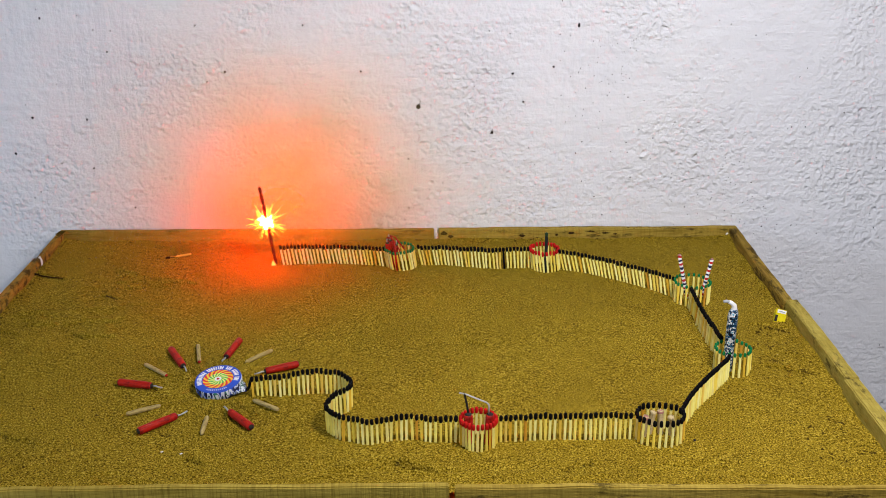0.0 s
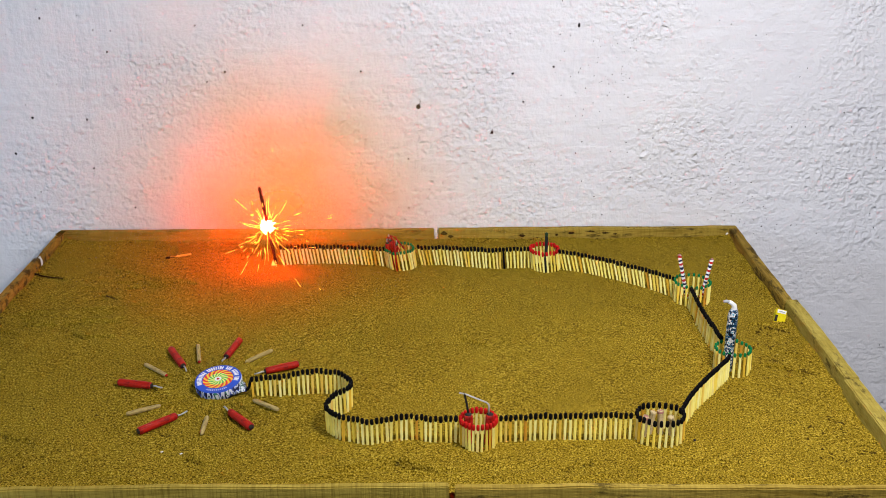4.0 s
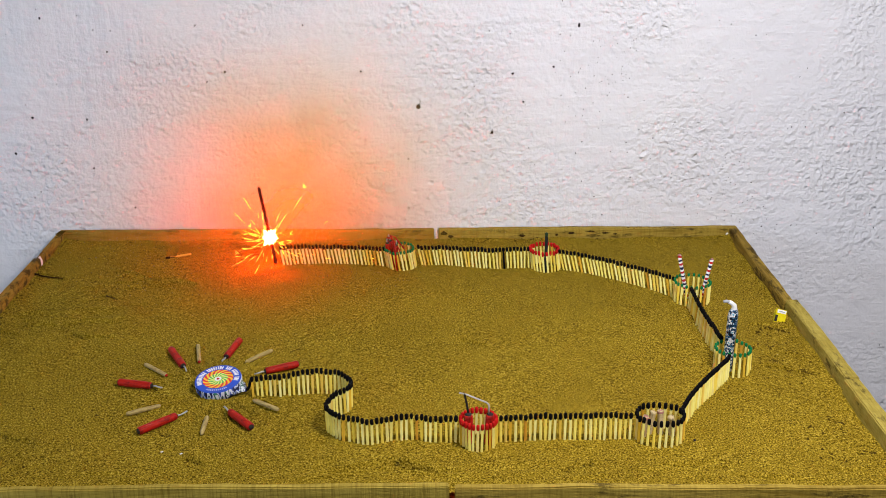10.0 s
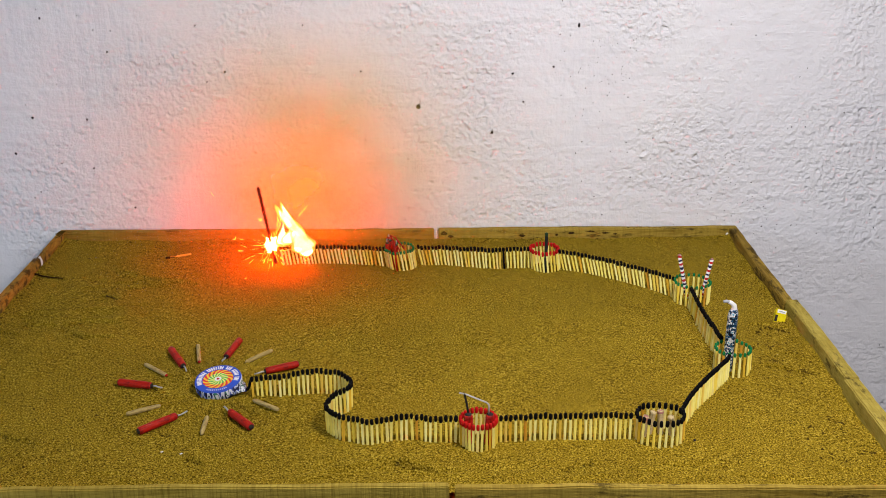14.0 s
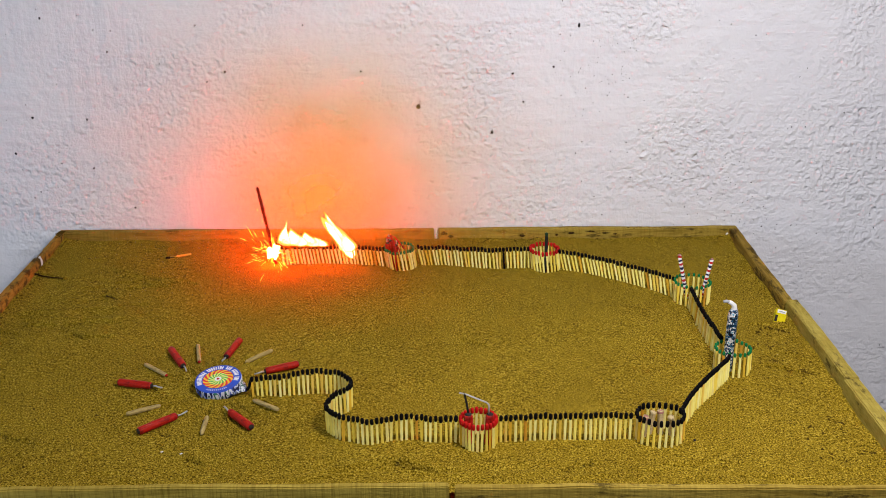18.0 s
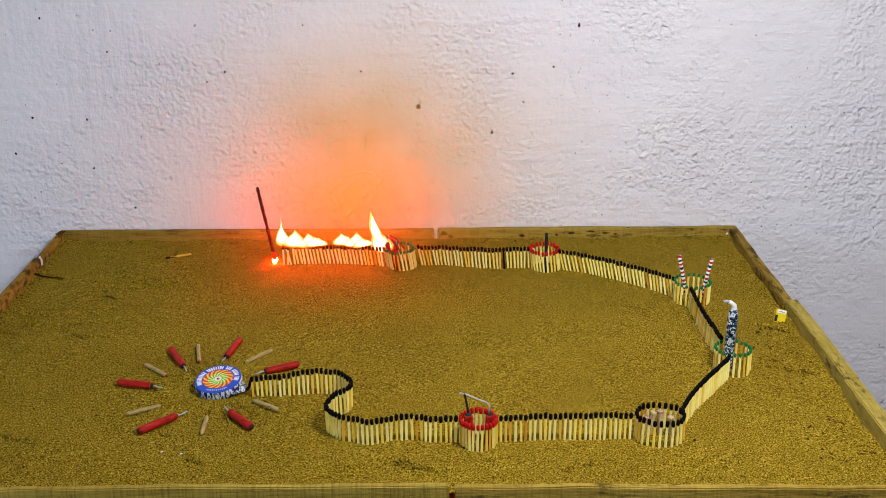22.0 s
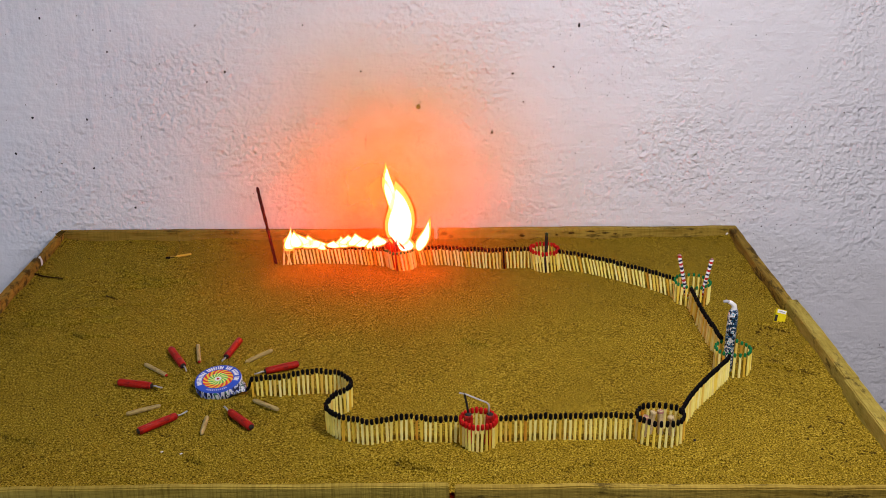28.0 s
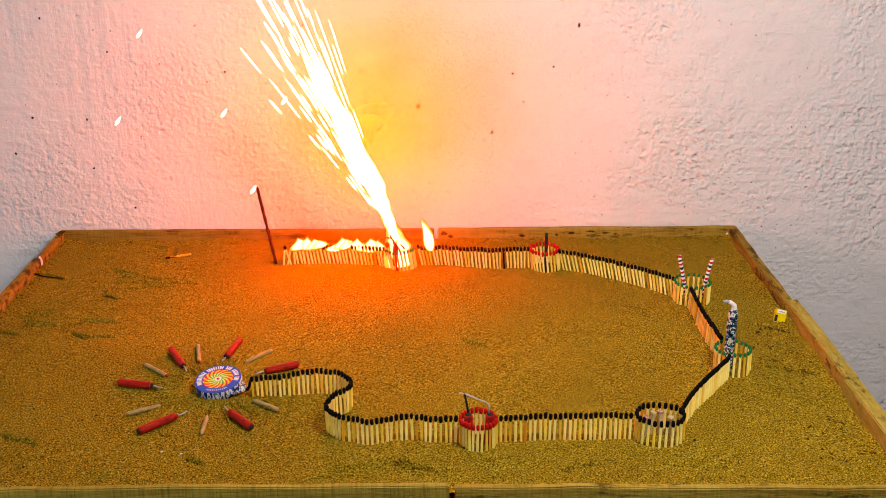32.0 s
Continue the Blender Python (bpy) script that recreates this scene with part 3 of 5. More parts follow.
verts = np.stack([gx, gy, gz], -1).reshape(-1, 3)
i = np.arange(NX * NY).reshape(NY, NX)
quads = np.stack([i[:-1, :-1], i[:-1, 1:], i[1:, 1:], i[1:, :-1]], -1).reshape(-1, 4)
me = bpy.data.meshes.new("sand")
me.from_pydata(verts.tolist(), [], quads.tolist())
me.materials.append(SAND)
me.polygons.foreach_set("use_smooth", [True] * len(me.polygons))
tagged(new("sand", me), "smoothed bed of olive brown sand with scuffs", "sand", kind="stuff")


def sand_z(x, y):
    """Height of the sand at a place."""
    k = round((x - gx[0, 0]) / (gx[0, 1] - gx[0, 0]))
    j = round((y - gy[0, 0]) / (gy[1, 0] - gy[0, 0]))
    return float(gz[min(max(j, 0), NY - 1), min(max(k, 0), NX - 1)])


# ---- matches ----
TALL = 0.036
rng = random.Random(21)
stick_mesh = link("matchstick", box(-0.00145, 0.00145, -0.00125, 0.00125, -0.008, TALL - 0.003), STICK, smooth=False).data
head_bm = lathe([(0.0016, -0.0044), (0.0022, -0.0030), (0.0024, 0.0), (0.0022, 0.0024), (0.0016, 0.0036), (0.0006, 0.0040)], 8, 0.06, 3)
head_mesh = {}
for nm, m in (("black", BLACK), ("green", GREEN), ("red", RED)):
    ob = link("match_head", head_bm.copy(), m)
    head_mesh[nm] = ob.data
    bpy.data.objects.remove(ob)
head_bm.free()
bpy.data.objects.remove(bpy.data.objects["matchstick"])
burnt_mesh = stick_mesh.copy()
burnt_mesh.materials.clear()
burnt_mesh.materials.append(BLACK)


def match(x, y, lean, colour, label, group, tip=0.0, burnt=False, sink=0.0):
    """A match whose head is at x, y; lean tilts the head towards -x, tip towards -y, in degrees."""
    lean, tip = lean + rng.uniform(-1.6, 1.6), tip + rng.uniform(-1.2, 1.2)
    up = rng.uniform(-0.0012, 0.0008) - sink
    ob = tagged(new("match", burnt_mesh if burnt else stick_mesh), label, "match", group)
    ob.matrix_basis = pose(x + TALL * math.tan(radians(lean)), y + TALL * math.tan(radians(tip)), up, tip, -lean, rng.uniform(-12, 12))
    small = Matrix.Diagonal((0.86, 0.86, 0.68, 1)) if colour == "green" else Matrix.Diagonal((rng.uniform(0.9, 1.04), rng.uniform(0.9, 1.04), rng.uniform(0.86, 1.04), 1))
    share("match_head", head_mesh[colour], ob, pose(0, 0, TALL - 0.0034, 0, 0, rng.uniform(0, 360)) @ small, colour + " match head")
    return ob


def row(points, step, lean0, lean1, skip=(), sink=lambda u: 0.0):
    pts, made = along(points, step), []
    for k, p in enumerate(pts):
        u = k / (len(pts) - 1)
        made.append(match(p.x, p.y, lean0 + (lean1 - lean0) * u, "black", "thin wooden match with black head upright in sand", "line of matches", burnt=k in skip, sink=sink(u)))
    return made


FIRST_ROW = row([(-0.258, 1.745), (-0.196, 1.747), (-0.138, 1.743), (-0.082, 1.734)], 0.0060, 9, 9)
row([(-0.024, 1.741), (0.015, 1.74), (0.053, 1.732), (0.101, 1.726), (0.13, 1.728), (0.163, 1.73)], 0.0060, 11, 2, (24,))
row([(0.214, 1.718), (0.25, 1.702), (0.285, 1.678), (0.333, 1.642), (0.35, 1.627), (0.381, 1.596)], 0.0066, 14, 9)
row([(0.4, 1.552), (0.399, 1.51), (0.399, 1.463), (0.401, 1.417), (0.403, 1.376)], 0.0062, -3, -3)
row([(0.398, 1.317), (0.381, 1.294), (0.366, 1.274), (0.341, 1.240), (0.322, 1.211), (0.310, 1.188), (0.305, 1.177)], 0.0064, 0, 0)
row([(0.24, 1.164), (0.194, 1.164), (0.16, 1.165), (0.125, 1.163), (0.082, 1.158)], 0.0061, 0, 0)
row([(0.028, 1.159), (-0.003, 1.159), (-0.014, 1.164), (-0.045, 1.163), (-0.072, 1.155), (-0.08, 1.154), (-0.097, 1.162), (-0.112, 1.166), (-0.127, 1.182), (-0.132, 1.197),
     (-0.123, 1.223), (-0.110, 1.236), (-0.104, 1.249), (-0.108, 1.264), (-0.123, 1.280), (-0.136, 1.285), (-0.158, 1.287), (-0.178, 1.283), (-0.202, 1.280), (-0.221, 1.283), (-0.236, 1.279)], 0.0061, 0, 0, sink=lambda u: 0.008 * max(0.0, (u - 0.80) / 0.20))


def ring(x, y, r, n, colour, flare=0.0, lean=0.0, what="a firework", squash=1.0):
    for k in range(n):
        a = 2 * math.pi * (k + 0.5) / n
        match(x + r * math.cos(a), y + squash * r * math.sin(a), lean - flare * math.cos(a), colour, f"match with a {colour} head ringing {what}", f"ring of {colour} matches round {what}", -flare * math.sin(a) * -1)


RINGS = {"first": (-0.056, 1.738, 0.0245), "second": (0.190, 1.730, 0.024), "third": (0.409, 1.583, 0.0275), "fourth": (0.411, 1.346, 0.0235), "fifth": (0.276, 1.166, 0.0285), "sixth": (0.055, 1.158, 0.0215)}
ring(*RINGS["first"], 24, "green", lean=9, what="red crackers")
ring(*RINGS["second"], 23, "red", lean=6, what="a black tube")
ring(*RINGS["third"], 22, "green", what="striped sticks")
ring(*RINGS["fourth"], 20, "green", what="a foil fountain")
ring(*RINGS["fifth"], 24, "black", what="paper crackers", squash=0.86)
ring(*RINGS["sixth"], 25, "red", what="a red cracker pair")

# a spent match on the sand
spent = tagged(new("spent_match", stick_mesh), "burnt match lying on the sand", "match")
spent.matrix_basis = lying((-0.468, 1.764), (-0.427, 1.785), 0.0042) @ pose(0, 0, 0.046, 180, 0, 0) @ pose(0, 0, 0.0)
share("match_head", head_mesh["black"], spent, pose(0, 0, TALL - 0.003), "black match head")
part("charred_end", lathe([(0.0017, 0.018), (0.0019, 0.022), (0.0015, 0.027), (0.0018, 0.032), (0.0014, 0.034)], 7, 0.15, 4), BLACK, spent, "charred stretch of the stick")


# ---- fireworks in the rings ----
def cracker(length, r, paper, name, label, category="firecracker", fuse=0.014, group="", plug=CLAY, foot=CLAY):
    """A rolled paper cracker along +z with a crimped foot, a plug and a twisted fuse."""
    ob = tagged(link(name, lathe([(r * 0.80, 0.0), (r * 0.97, 0.0008), (r, 0.003), (r * 1.02, length * 0.4), (r, length - 0.004), (r * 0.93, length - 0.0015), (r * 0.80, length)], 14, 0.05, int(length * 1e4)), paper), label, category, group)
    part("plug", lathe([(r * 0.72, length - 0.001), (r * 0.72, length + 0.0006), (r * 0.3, length + 0.0022)], 10, 0.1, 2), plug, ob, "clay plug")
    part("end_cap", lathe([(r * 0.5, -0.0012), (r * 0.74, -0.0006), (r * 0.74, 0.0008)], 10, 0.1, 5), foot, ob, "crimped end")
    if fuse:
        part("fuse", tube([(0.0004, 0, length), (0.0008, 0.0002, length + fuse * 0.4), (0.0004, -0.0008, length + fuse * 0.7), (-0.0004, -0.001, length + fuse)], 0.0011, 7), FUSE, ob, "thin silver fuse")
    return ob


x, y, r = RINGS["first"]
for dx, dy, tilt, turn in ((-0.008, -0.008, 10, 30), (-0.015, 0.000, -8, 140), (-0.006, 0.004, 12, 250), (-0.013, 0.008, -6, 60)):
    c = cracker(0.043, 0.0045, RED_PAPER, "cracker", "small red paper cracker standing in a match ring", fuse=0.010, group="crackers in the first ring")
    c.matrix_basis = pose(x + dx, y + dy, 0.0, 0, 0, turn) @ pose(0, 0, 0, tilt, 0, 0)
fuse_knot = tagged(link("red_fuse_bundle", tube([(-0.002, -0.0265, -0.002), (-0.004, -0.0265, 0.018), (-0.005, -0.0255, 0.038), (-0.008, -0.012, 0.050), (-0.014, -0.004, 0.056), (-0.006, 0.004, 0.050), (0.003, -0.008, 0.042), (0.010, -0.014, 0.036)], 0.0014, 7), RED_PAPER), "tangle of red fuse cord over the crackers", "fuse")
fuse_knot.location = (x, y, 0)
part("second_strand", tube([(-0.020, -0.004, 0.052), (-0.012, -0.010, 0.054), (-0.004, -0.012, 0.044), (0.002, -0.016, 0.034), (0.006, -0.020, 0.022)], 0.0014, 7), RED_PAPER, fuse_knot)

x, y, r = RINGS["second"]
black_tube = tagged(link("black_tube_firework", lathe([(0.0026, -0.004), (0.0027, 0.0), (0.0027, 0.062), (0.0024, 0.0632)], 14, 0.01, 1), BLACK_PAPER), "thin black paper firework tube standing upright in sand", "firework")
black_tube.location = (x + 0.001, y - 0.022, 0)
part("cap", lathe([(0.0024, 0.063), (0.0027, 0.0635), (0.0027, 0.068), (0.0018, 0.069)], 12), CAP_GREEN, black_tube, "dark green cap")

x, y, r = RINGS["third"]
for dx, dy, tx, ty, h in ((-0.011, -0.012, -13, -1, 0.070), (0.014, -0.006, 11, 0, 0.060)):
    s = tagged(link("striped_stick", lathe([(0.0026, -0.004), (0.0029, 0.0), (0.0029, h), (0.0016, h + 0.001)], 12, 0.02, 1), STRIPE), "paper stick striped red, white and dark blue", "firework", "striped sticks in a match ring")
    s.matrix_basis = pose(x + dx, y + dy, 0.012, ty, tx, 0)
    part("tip", lathe([(0.0022, h), (0.0024, h + 0.001), (0.0019, h + 0.002), (0.0009, h + 0.0025)], 10), RED_BAND, s, "faded red paper tip")

x, y, r = RINGS["fourth"]


def foil_material():
    m, t, p = nodes_of("printed_foil")
    v = coords(t)
    n = noisy(t, v, 210.0, 3)
    c = ramp(t, n, [(0.0, (0.010, 0.012, 0.016)), (0.44, (0.03, 0.16, 0.34)), (0.48, (0.010, 0.012, 0.016)), (0.53, (0.74, 0.77, 0.79)), (0.62, (0.12, 0.36, 0.48))])
    for el in t.nodes:
        if el.type == "VALTORGB":
            el.color_ramp.interpolation = "CONSTANT"
    t.links.new(c, p.inputs["Base Color"])
    p.inputs["Roughness"].default_value, p.inputs["Metallic"].default_value = 0.35, 0.3
    bumped(t, p, [(noisy(t, v, 180.0, 3), 0.001, 0.6)])
    return m


FOIL = foil_material()
fount = tagged(new("foil_fountain"), "dark foil-wrapped fountain firework with a bent white neck", "firework")
fount.location = (x - 0.007, y - 0.004, 0.0)
part("body", lathe([(0.0062, -0.002), (0.0066, 0.004), (0.0066, 0.048), (0.0070, 0.055), (0.0072, 0.082), (0.0062, 0.088), (0.0046, 0.092)], 16, 0.035, 8, centre=lambda s: (0.0015 * s, 0.0)), FOIL, fount, "printed dark foil sleeve")
part("neck", tube([(0.0015, 0, 0.088), (0.002, 0, 0.093), (0.0015, 0, 0.0975), (-0.0025, -0.001, 0.1015), (-0.0065, -0.001, 0.1035)], 0.0042, 12, taper=0.62), WHITE_PAPER, fount, "bent white paper neck")
part("fuse_tip", tube([(-0.0060, -0.001, 0.1033), (-0.010, -0.001, 0.1045), (-0.0135, -0.002, 0.1038)], 0.0021, 10), GREY_PAINT, fount, "grey twisted tip")

x, y, r = RINGS["fifth"]
for dx, dy, tilt, turn in ((-0.019, 0.004, 8, 20), (-0.011, 0.010, 8, 100), (0.004, 0.010, 6, 200), (0.018, 0.006, 14, -40)):
    c = tagged(link("paper_tube", lathe([(0.0036, 0.0), (0.0038, 0.001), (0.0038, 0.0345), (0.0030, 0.0350), (0.0028, 0.0320), (0.0005, 0.0315)], 14, 0.02, 3), PALE_KRAFT, smooth=False), "pale paper cracker tube standing inside a match ring", "firecracker", "paper crackers in a match ring")
    part("end_band", lathe([(0.0039, 0.031), (0.0041, 0.0315), (0.0041, 0.0335), (0.0039, 0.034)], 14), RED_BAND if turn in (20, 200) else PALE_KRAFT, c, "paper band at the mouth")
    c.matrix_basis = pose(x + dx, y + dy, -0.004, 0, 0, turn) @ pose(0, 0, 0, tilt, 0, 0)

x, y, r = RINGS["sixth"]
pair = [(x - 0.011, y - 0.002, -2), (x + 0.012, y - 0.003, 3)]
for px, py, tilt in pair:
    c = cracker(0.040, 0.0055, RED_PAPER, "cracker", "fat red paper cracker standing inside a red match ring", fuse=0, group="pair of red crackers")
    c.matrix_basis = pose(px, py, 0.0, 0, tilt, 20)
link_fuse = tagged(link("joined_fuse", tube([(-0.012, -0.001, 0.040), (-0.014, -0.001, 0.052), (-0.017, 0, 0.066), (-0.016, 0, 0.067)], 0.0013, 8), CLAY), "bent grey fuse bridging two red crackers", "fuse")
link_fuse.location = (x, y, 0)
part("bridge", tube([(-0.023, 0, 0.068), (-0.015, 0, 0.066), (0.009, -0.002, 0.056), (0.0115, -0.002, 0.054), (0.0125, -0.003, 0.050), (0.012, -0.003, 0.041)], 0.0010, 8), FUSE, link_fuse, "silver grey fuse")

# ---- the ground spinner with crackers laid round it ----
disc = tagged(new("ground_spinner"), "round blue ground spinner with a pinwheel label", "firework")
disc.matrix_basis = pose(-0.2835, 1.298, 0.0100, 8, -5, 10) @ Matrix.Diagonal((0.93, 0.93, 0.96, 1))
part("rim", lathe([(0.0300, -0.0085), (0.0325, -0.0075), (0.0335, -0.002), (0.0335, 0.004), (0.0330, 0.0062)], 40, 0.012, 2), SIDE_PRINT, disc, "printed white and blue paper rim", smooth=True)
part("label_disc", lathe([(0.0330, 0.0060), (0.0328, 0.0068), (0.0001, 0.0070)], 48), LABEL, disc, "blue label with a red and yellow pinwheel", smooth=False)
bm = bmesh.new()
for a in [k * 0.1 for k in list(range(1960, -280, -68)) + list(range(-600, -1300, -60))]:
    w, d = (rng.uniform(0.0008, 0.0012), 0.0033) if a > -40 else (0.0004, 0.0013)
    if rng.random() < 0.10:
        continue
    b = box(0.0268 - d, 0.0268 + d, -w, w, 0.0069, 0.0073)
    bmesh.ops.rotate(b, cent=(0, 0, 0), matrix=Matrix.Rotation(radians(a), 3, "Z"), verts=b.verts)
    tmp = bpy.data.meshes.new("tmp")
    b.to_mesh(tmp)
    b.free()
    bm.from_mesh(tmp)
    bpy.data.meshes.remove(tmp)
twist = lathe([(0.0200, -0.008), (0.0185, 0.000), (0.0130, 0.008), (0.0075, 0.014), (0.0036, 0.020)], 16, 0.06, 6, flat=0.33)
bmesh.ops.rotate(twist, cent=(0, 0, 0), matrix=Matrix.Rotation(radians(90), 3, "Y"), verts=twist.verts)
bmesh.ops.rotate(twist, cent=(0, 0, 0), matrix=Matrix.Rotation(radians(90), 3, "X"), verts=twist.verts)
bmesh.ops.translate(twist, vec=(0.0270, 0.0, -0.0015), verts=twist.verts)
bmesh.ops.rotate(twist, cent=(0, 0, 0), matrix=Matrix.Rotation(radians(-34), 3, "Z"), verts=twist.verts)
part("paper_twist", twist, SIDE_PRINT, disc, "printed paper drawn out round the fuse")
part("label_bars", bm, WHITE_PAPER, disc, "white bars of lettering round the label", smooth=False)
part("hub", lathe([(0.0022, 0.0069), (0.0018, 0.0076), (0.0004, 0.0078)], 10), RED_PAPER, disc, "small red hub")
part("fuse", tube([(0.038, -0.026, -0.001), (0.042, -0.026, 0.002), (0.045, -0.022, 0.008), (0.047, -0.020, 0.012)], 0.0021, 8), BLACK, disc, "black fuse")

for a, b in (((-0.372, 1.411), (-0.344, 1.359)), ((-0.279, 1.439), (-0.289, 1.386)), ((-0.420, 1.312), (-0.374, 1.301)), ((-0.186, 1.362), (-0.228, 1.341)), ((-0.362, 1.183), (-0.324, 1.220)), ((-0.225, 1.191), (-0.257, 1.229))):
    n = math.dist(a, b)
    c = cracker(n, 0.0050, RED_PAPER, "cracker", "red paper cracker lying on the sand, fuse towards the spinner", fuse=0.016, group="red crackers round the spinner")
    c.matrix_basis = lying(a, b, 0.0048, rng.uniform(0, 360))
for a, b in (((-0.337, 1.427), (-0.325, 1.375)), ((-0.398, 1.368), (-0.362, 1.335)), ((-0.229, 1.409), (-0.259, 1.374)), ((-0.388, 1.230), (-0.352, 1.250)), ((-0.285, 1.220), (-0.284, 1.180)), ((-0.198, 1.238), (-0.232, 1.263))):
    n = math.dist(a, b)
    c = cracker(n, 0.0028, KRAFT, "cracker", "thin brown paper cracker lying on the sand", fuse=0, group="brown crackers round the spinner", plug=RED_PAPER if a[0] < -0.33 and a[1] > 1.3 else KRAFT, foot=KRAFT)
    c.matrix_basis = lying(a, b, 0.0026, rng.uniform(0, 360))

# ---- small yellow carton half buried by the side board ----
carton = tagged(link("yellow_carton", box(-0.0082, 0.0082, -0.006, 0.006, -0.010, 0.0175, 0.0012), YELLOW_CARD, smooth=False), "small crushed yellow card box half buried in sand", "carton")
carton.matrix_basis = pose(0.524, 1.503, 0.0, -26, 10, -12)
part("label_patch", box(-0.006, 0.007, -0.0066, -0.0060, 0.0115, 0.0165), WHITE_PAPER, carton, "white label patch with grey bars", smooth=False)
part("label_bars", box(-0.004, 0.005, -0.0070, -0.0066, 0.0132, 0.0146), GREY_PAINT, carton, "grey bar of lettering", smooth=False)
part("dark_tear", box(-0.0080, -0.004, -0.0064, -0.0060, -0.002, 0.008), CLAY, carton, "dark patch at the lower left corner", smooth=False)

# crumbs of dark damp sand, dark crumbs as furrow shade, and pale chips
ball = bmesh.new()
bmesh.ops.create_icosphere(ball, subdivisions=1, radius=1.0)
ball_verts, ball_faces = [v.co.copy() for v in ball.verts], [[v.index for v in f.verts] for f in ball.faces]
ball.free()
crumb_verts, crumb_faces = [], []


def crumb(m):
    n = len(crumb_verts)
    crumb_verts.extend(m @ v for v in ball_verts)
    crumb_faces.extend([n + k for k in f] for f in ball_faces)


spots = [(0.480 + 0.046 * k / 44 + rng.gauss(0, 0.0015), 1.465 + 0.010 * math.sin(k / 11) + rng.gauss(0, 0.002)) for k in range(45)]
spots += [(rng.uniform(0.44, 0.535), rng.uniform(1.09, 1.46)) for _ in range(70)] + [(-0.62 + rng.uniform(0, 0.2), rng.uniform(1.1, 1.25)) for _ in range(24)]
spots += [(rng.uniform(X0, X1), Y1 - abs(rng.gauss(0, 0.01))) for _ in range(110)] + [(X0 + abs(rng.gauss(0, 0.008)), rng.uniform(1.5, Y1)) for _ in range(40)]
spots += [(rng.uniform(-0.6, -0.4), rng.uniform(1.55, 1.84)) for _ in range(40)]
fine_spots = []
for k in range(10):
    # short curved rows of dark crumbs imitating shaded furrows round the spinner and its crackers
    q, rr, n = rng.uniform(0, 2 * math.pi), rng.uniform(0.052, 0.15), rng.randint(5, 14)
    cx, cy, turn = -0.284 + 1.1 * rr * math.cos(q), 1.300 + rr * math.sin(q), q + rng.choice((0.0, 1.57)) + rng.uniform(-0.5, 0.5)
    for j in range(n):
        fine_spots.append((cx + 0.0016 * j * math.cos(turn + 0.06 * j), cy + 0.0016 * j * math.sin(turn + 0.06 * j)))
# dark crumbs along the scratches, for damp sand and the furrows' shade
for ax, ay, bx, by in SCRATCHES + [(0.470, 1.424, 0.500, 1.400), (0.478, 1.345, 0.520, 1.330), (0.505, 1.395, 0.522, 1.385), (0.500, 1.215, 0.520, 1.190), (0.470, 1.375, 0.490, 1.350), (0.515, 1.130, 0.530, 1.122)]:
    n, ph = int(math.hypot(bx - ax, by - ay) / 0.0011), rng.uniform(0, 6)
    for k in range(n):
        u = k / n
        if math.sin(u * 9 + ph) + math.sin(u * 23 + ph * 2) * 0.6 < -0.25:
            continue
        bend = 0.0025 * math.sin(u * 90 * math.hypot(bx - ax, by - ay) + ax * 40)
        for _ in range(2):
            fine_spots.append((ax + (bx - ax) * u + rng.gauss(0, 0.0007), ay + (by - ay) * u + bend + rng.gauss(0, 0.0009)))
for sx, sy in fine_spots:
    s = rng.uniform(0.0005, 0.0011)
    crumb(Matrix.Translation((sx, sy, sand_z(sx, sy) + s * 0.15)) @ Matrix.Rotation(rng.uniform(0, 3), 4, "Z") @ Matrix.Diagonal((1.6 * s, 1.1 * s, 0.55 * s, 1)))
for sx, sy in spots:
    s = rng.uniform(0.0006, 0.0018)
    crumb(Matrix.Translation((sx, sy, sand_z(sx, sy) + s * 0.3)) @ Euler((rng.random(), rng.random(), rng.random())).to_matrix().to_4x4() @ Matrix.Diagonal((1.3 * s, s, 0.7 * s, 1)))
for _ in range(150):
    # soil clinging to the far corner of the boards
    s = rng.uniform(0.0006, 0.0018)
    crumb(Matrix.Translation((-0.668 + rng.gauss(0, 0.0028), 1.870 - abs(rng.gauss(0, 0.012)), 0.0175 + s * 0.3)) @ Matrix.Rotation(rng.uniform(0, 3), 4, "Z") @ Matrix.Diagonal((1.3 * s, s, 0.7 * s, 1)))
for _ in range(260):
    # and on the tops of the side and back boards
    s = rng.uniform(0.0004, 0.0010)
    bx, by = ((rng.uniform(-0.674, -0.665), rng.uniform(1.3, 1.86)) if rng.random() < 0.5 else (rng.uniform(0.2, 0.5), rng.uniform(1.868, 1.876)))
    crumb(Matrix.Translation((bx, by, 0.0175 + s * 0.2)) @ Matrix.Rotation(rng.uniform(0, 3), 4, "Z") @ Matrix.Diagonal((1.5 * s, s, 0.6 * s, 1)))
me = bpy.data.meshes.new("sand_crumbs")
me.from_pydata(crumb_verts, [], crumb_faces)
me.materials.append(SOIL_AND_SHADE)
tagged(new("sand_crumbs", me), "scattered crumbs of dark damp sand, some imitating the shade in furrows", "sand crumbs", kind="stuff")
pebble = tagged(link("pebble", lathe([(0.0009, 0), (0.0017, 0.001), (0.0012, 0.0026)], 7, 0.2, 3), STAIN), "tiny black pebble on the sand", "pebble")
pebble.location = (0.318, 1.157, 0)
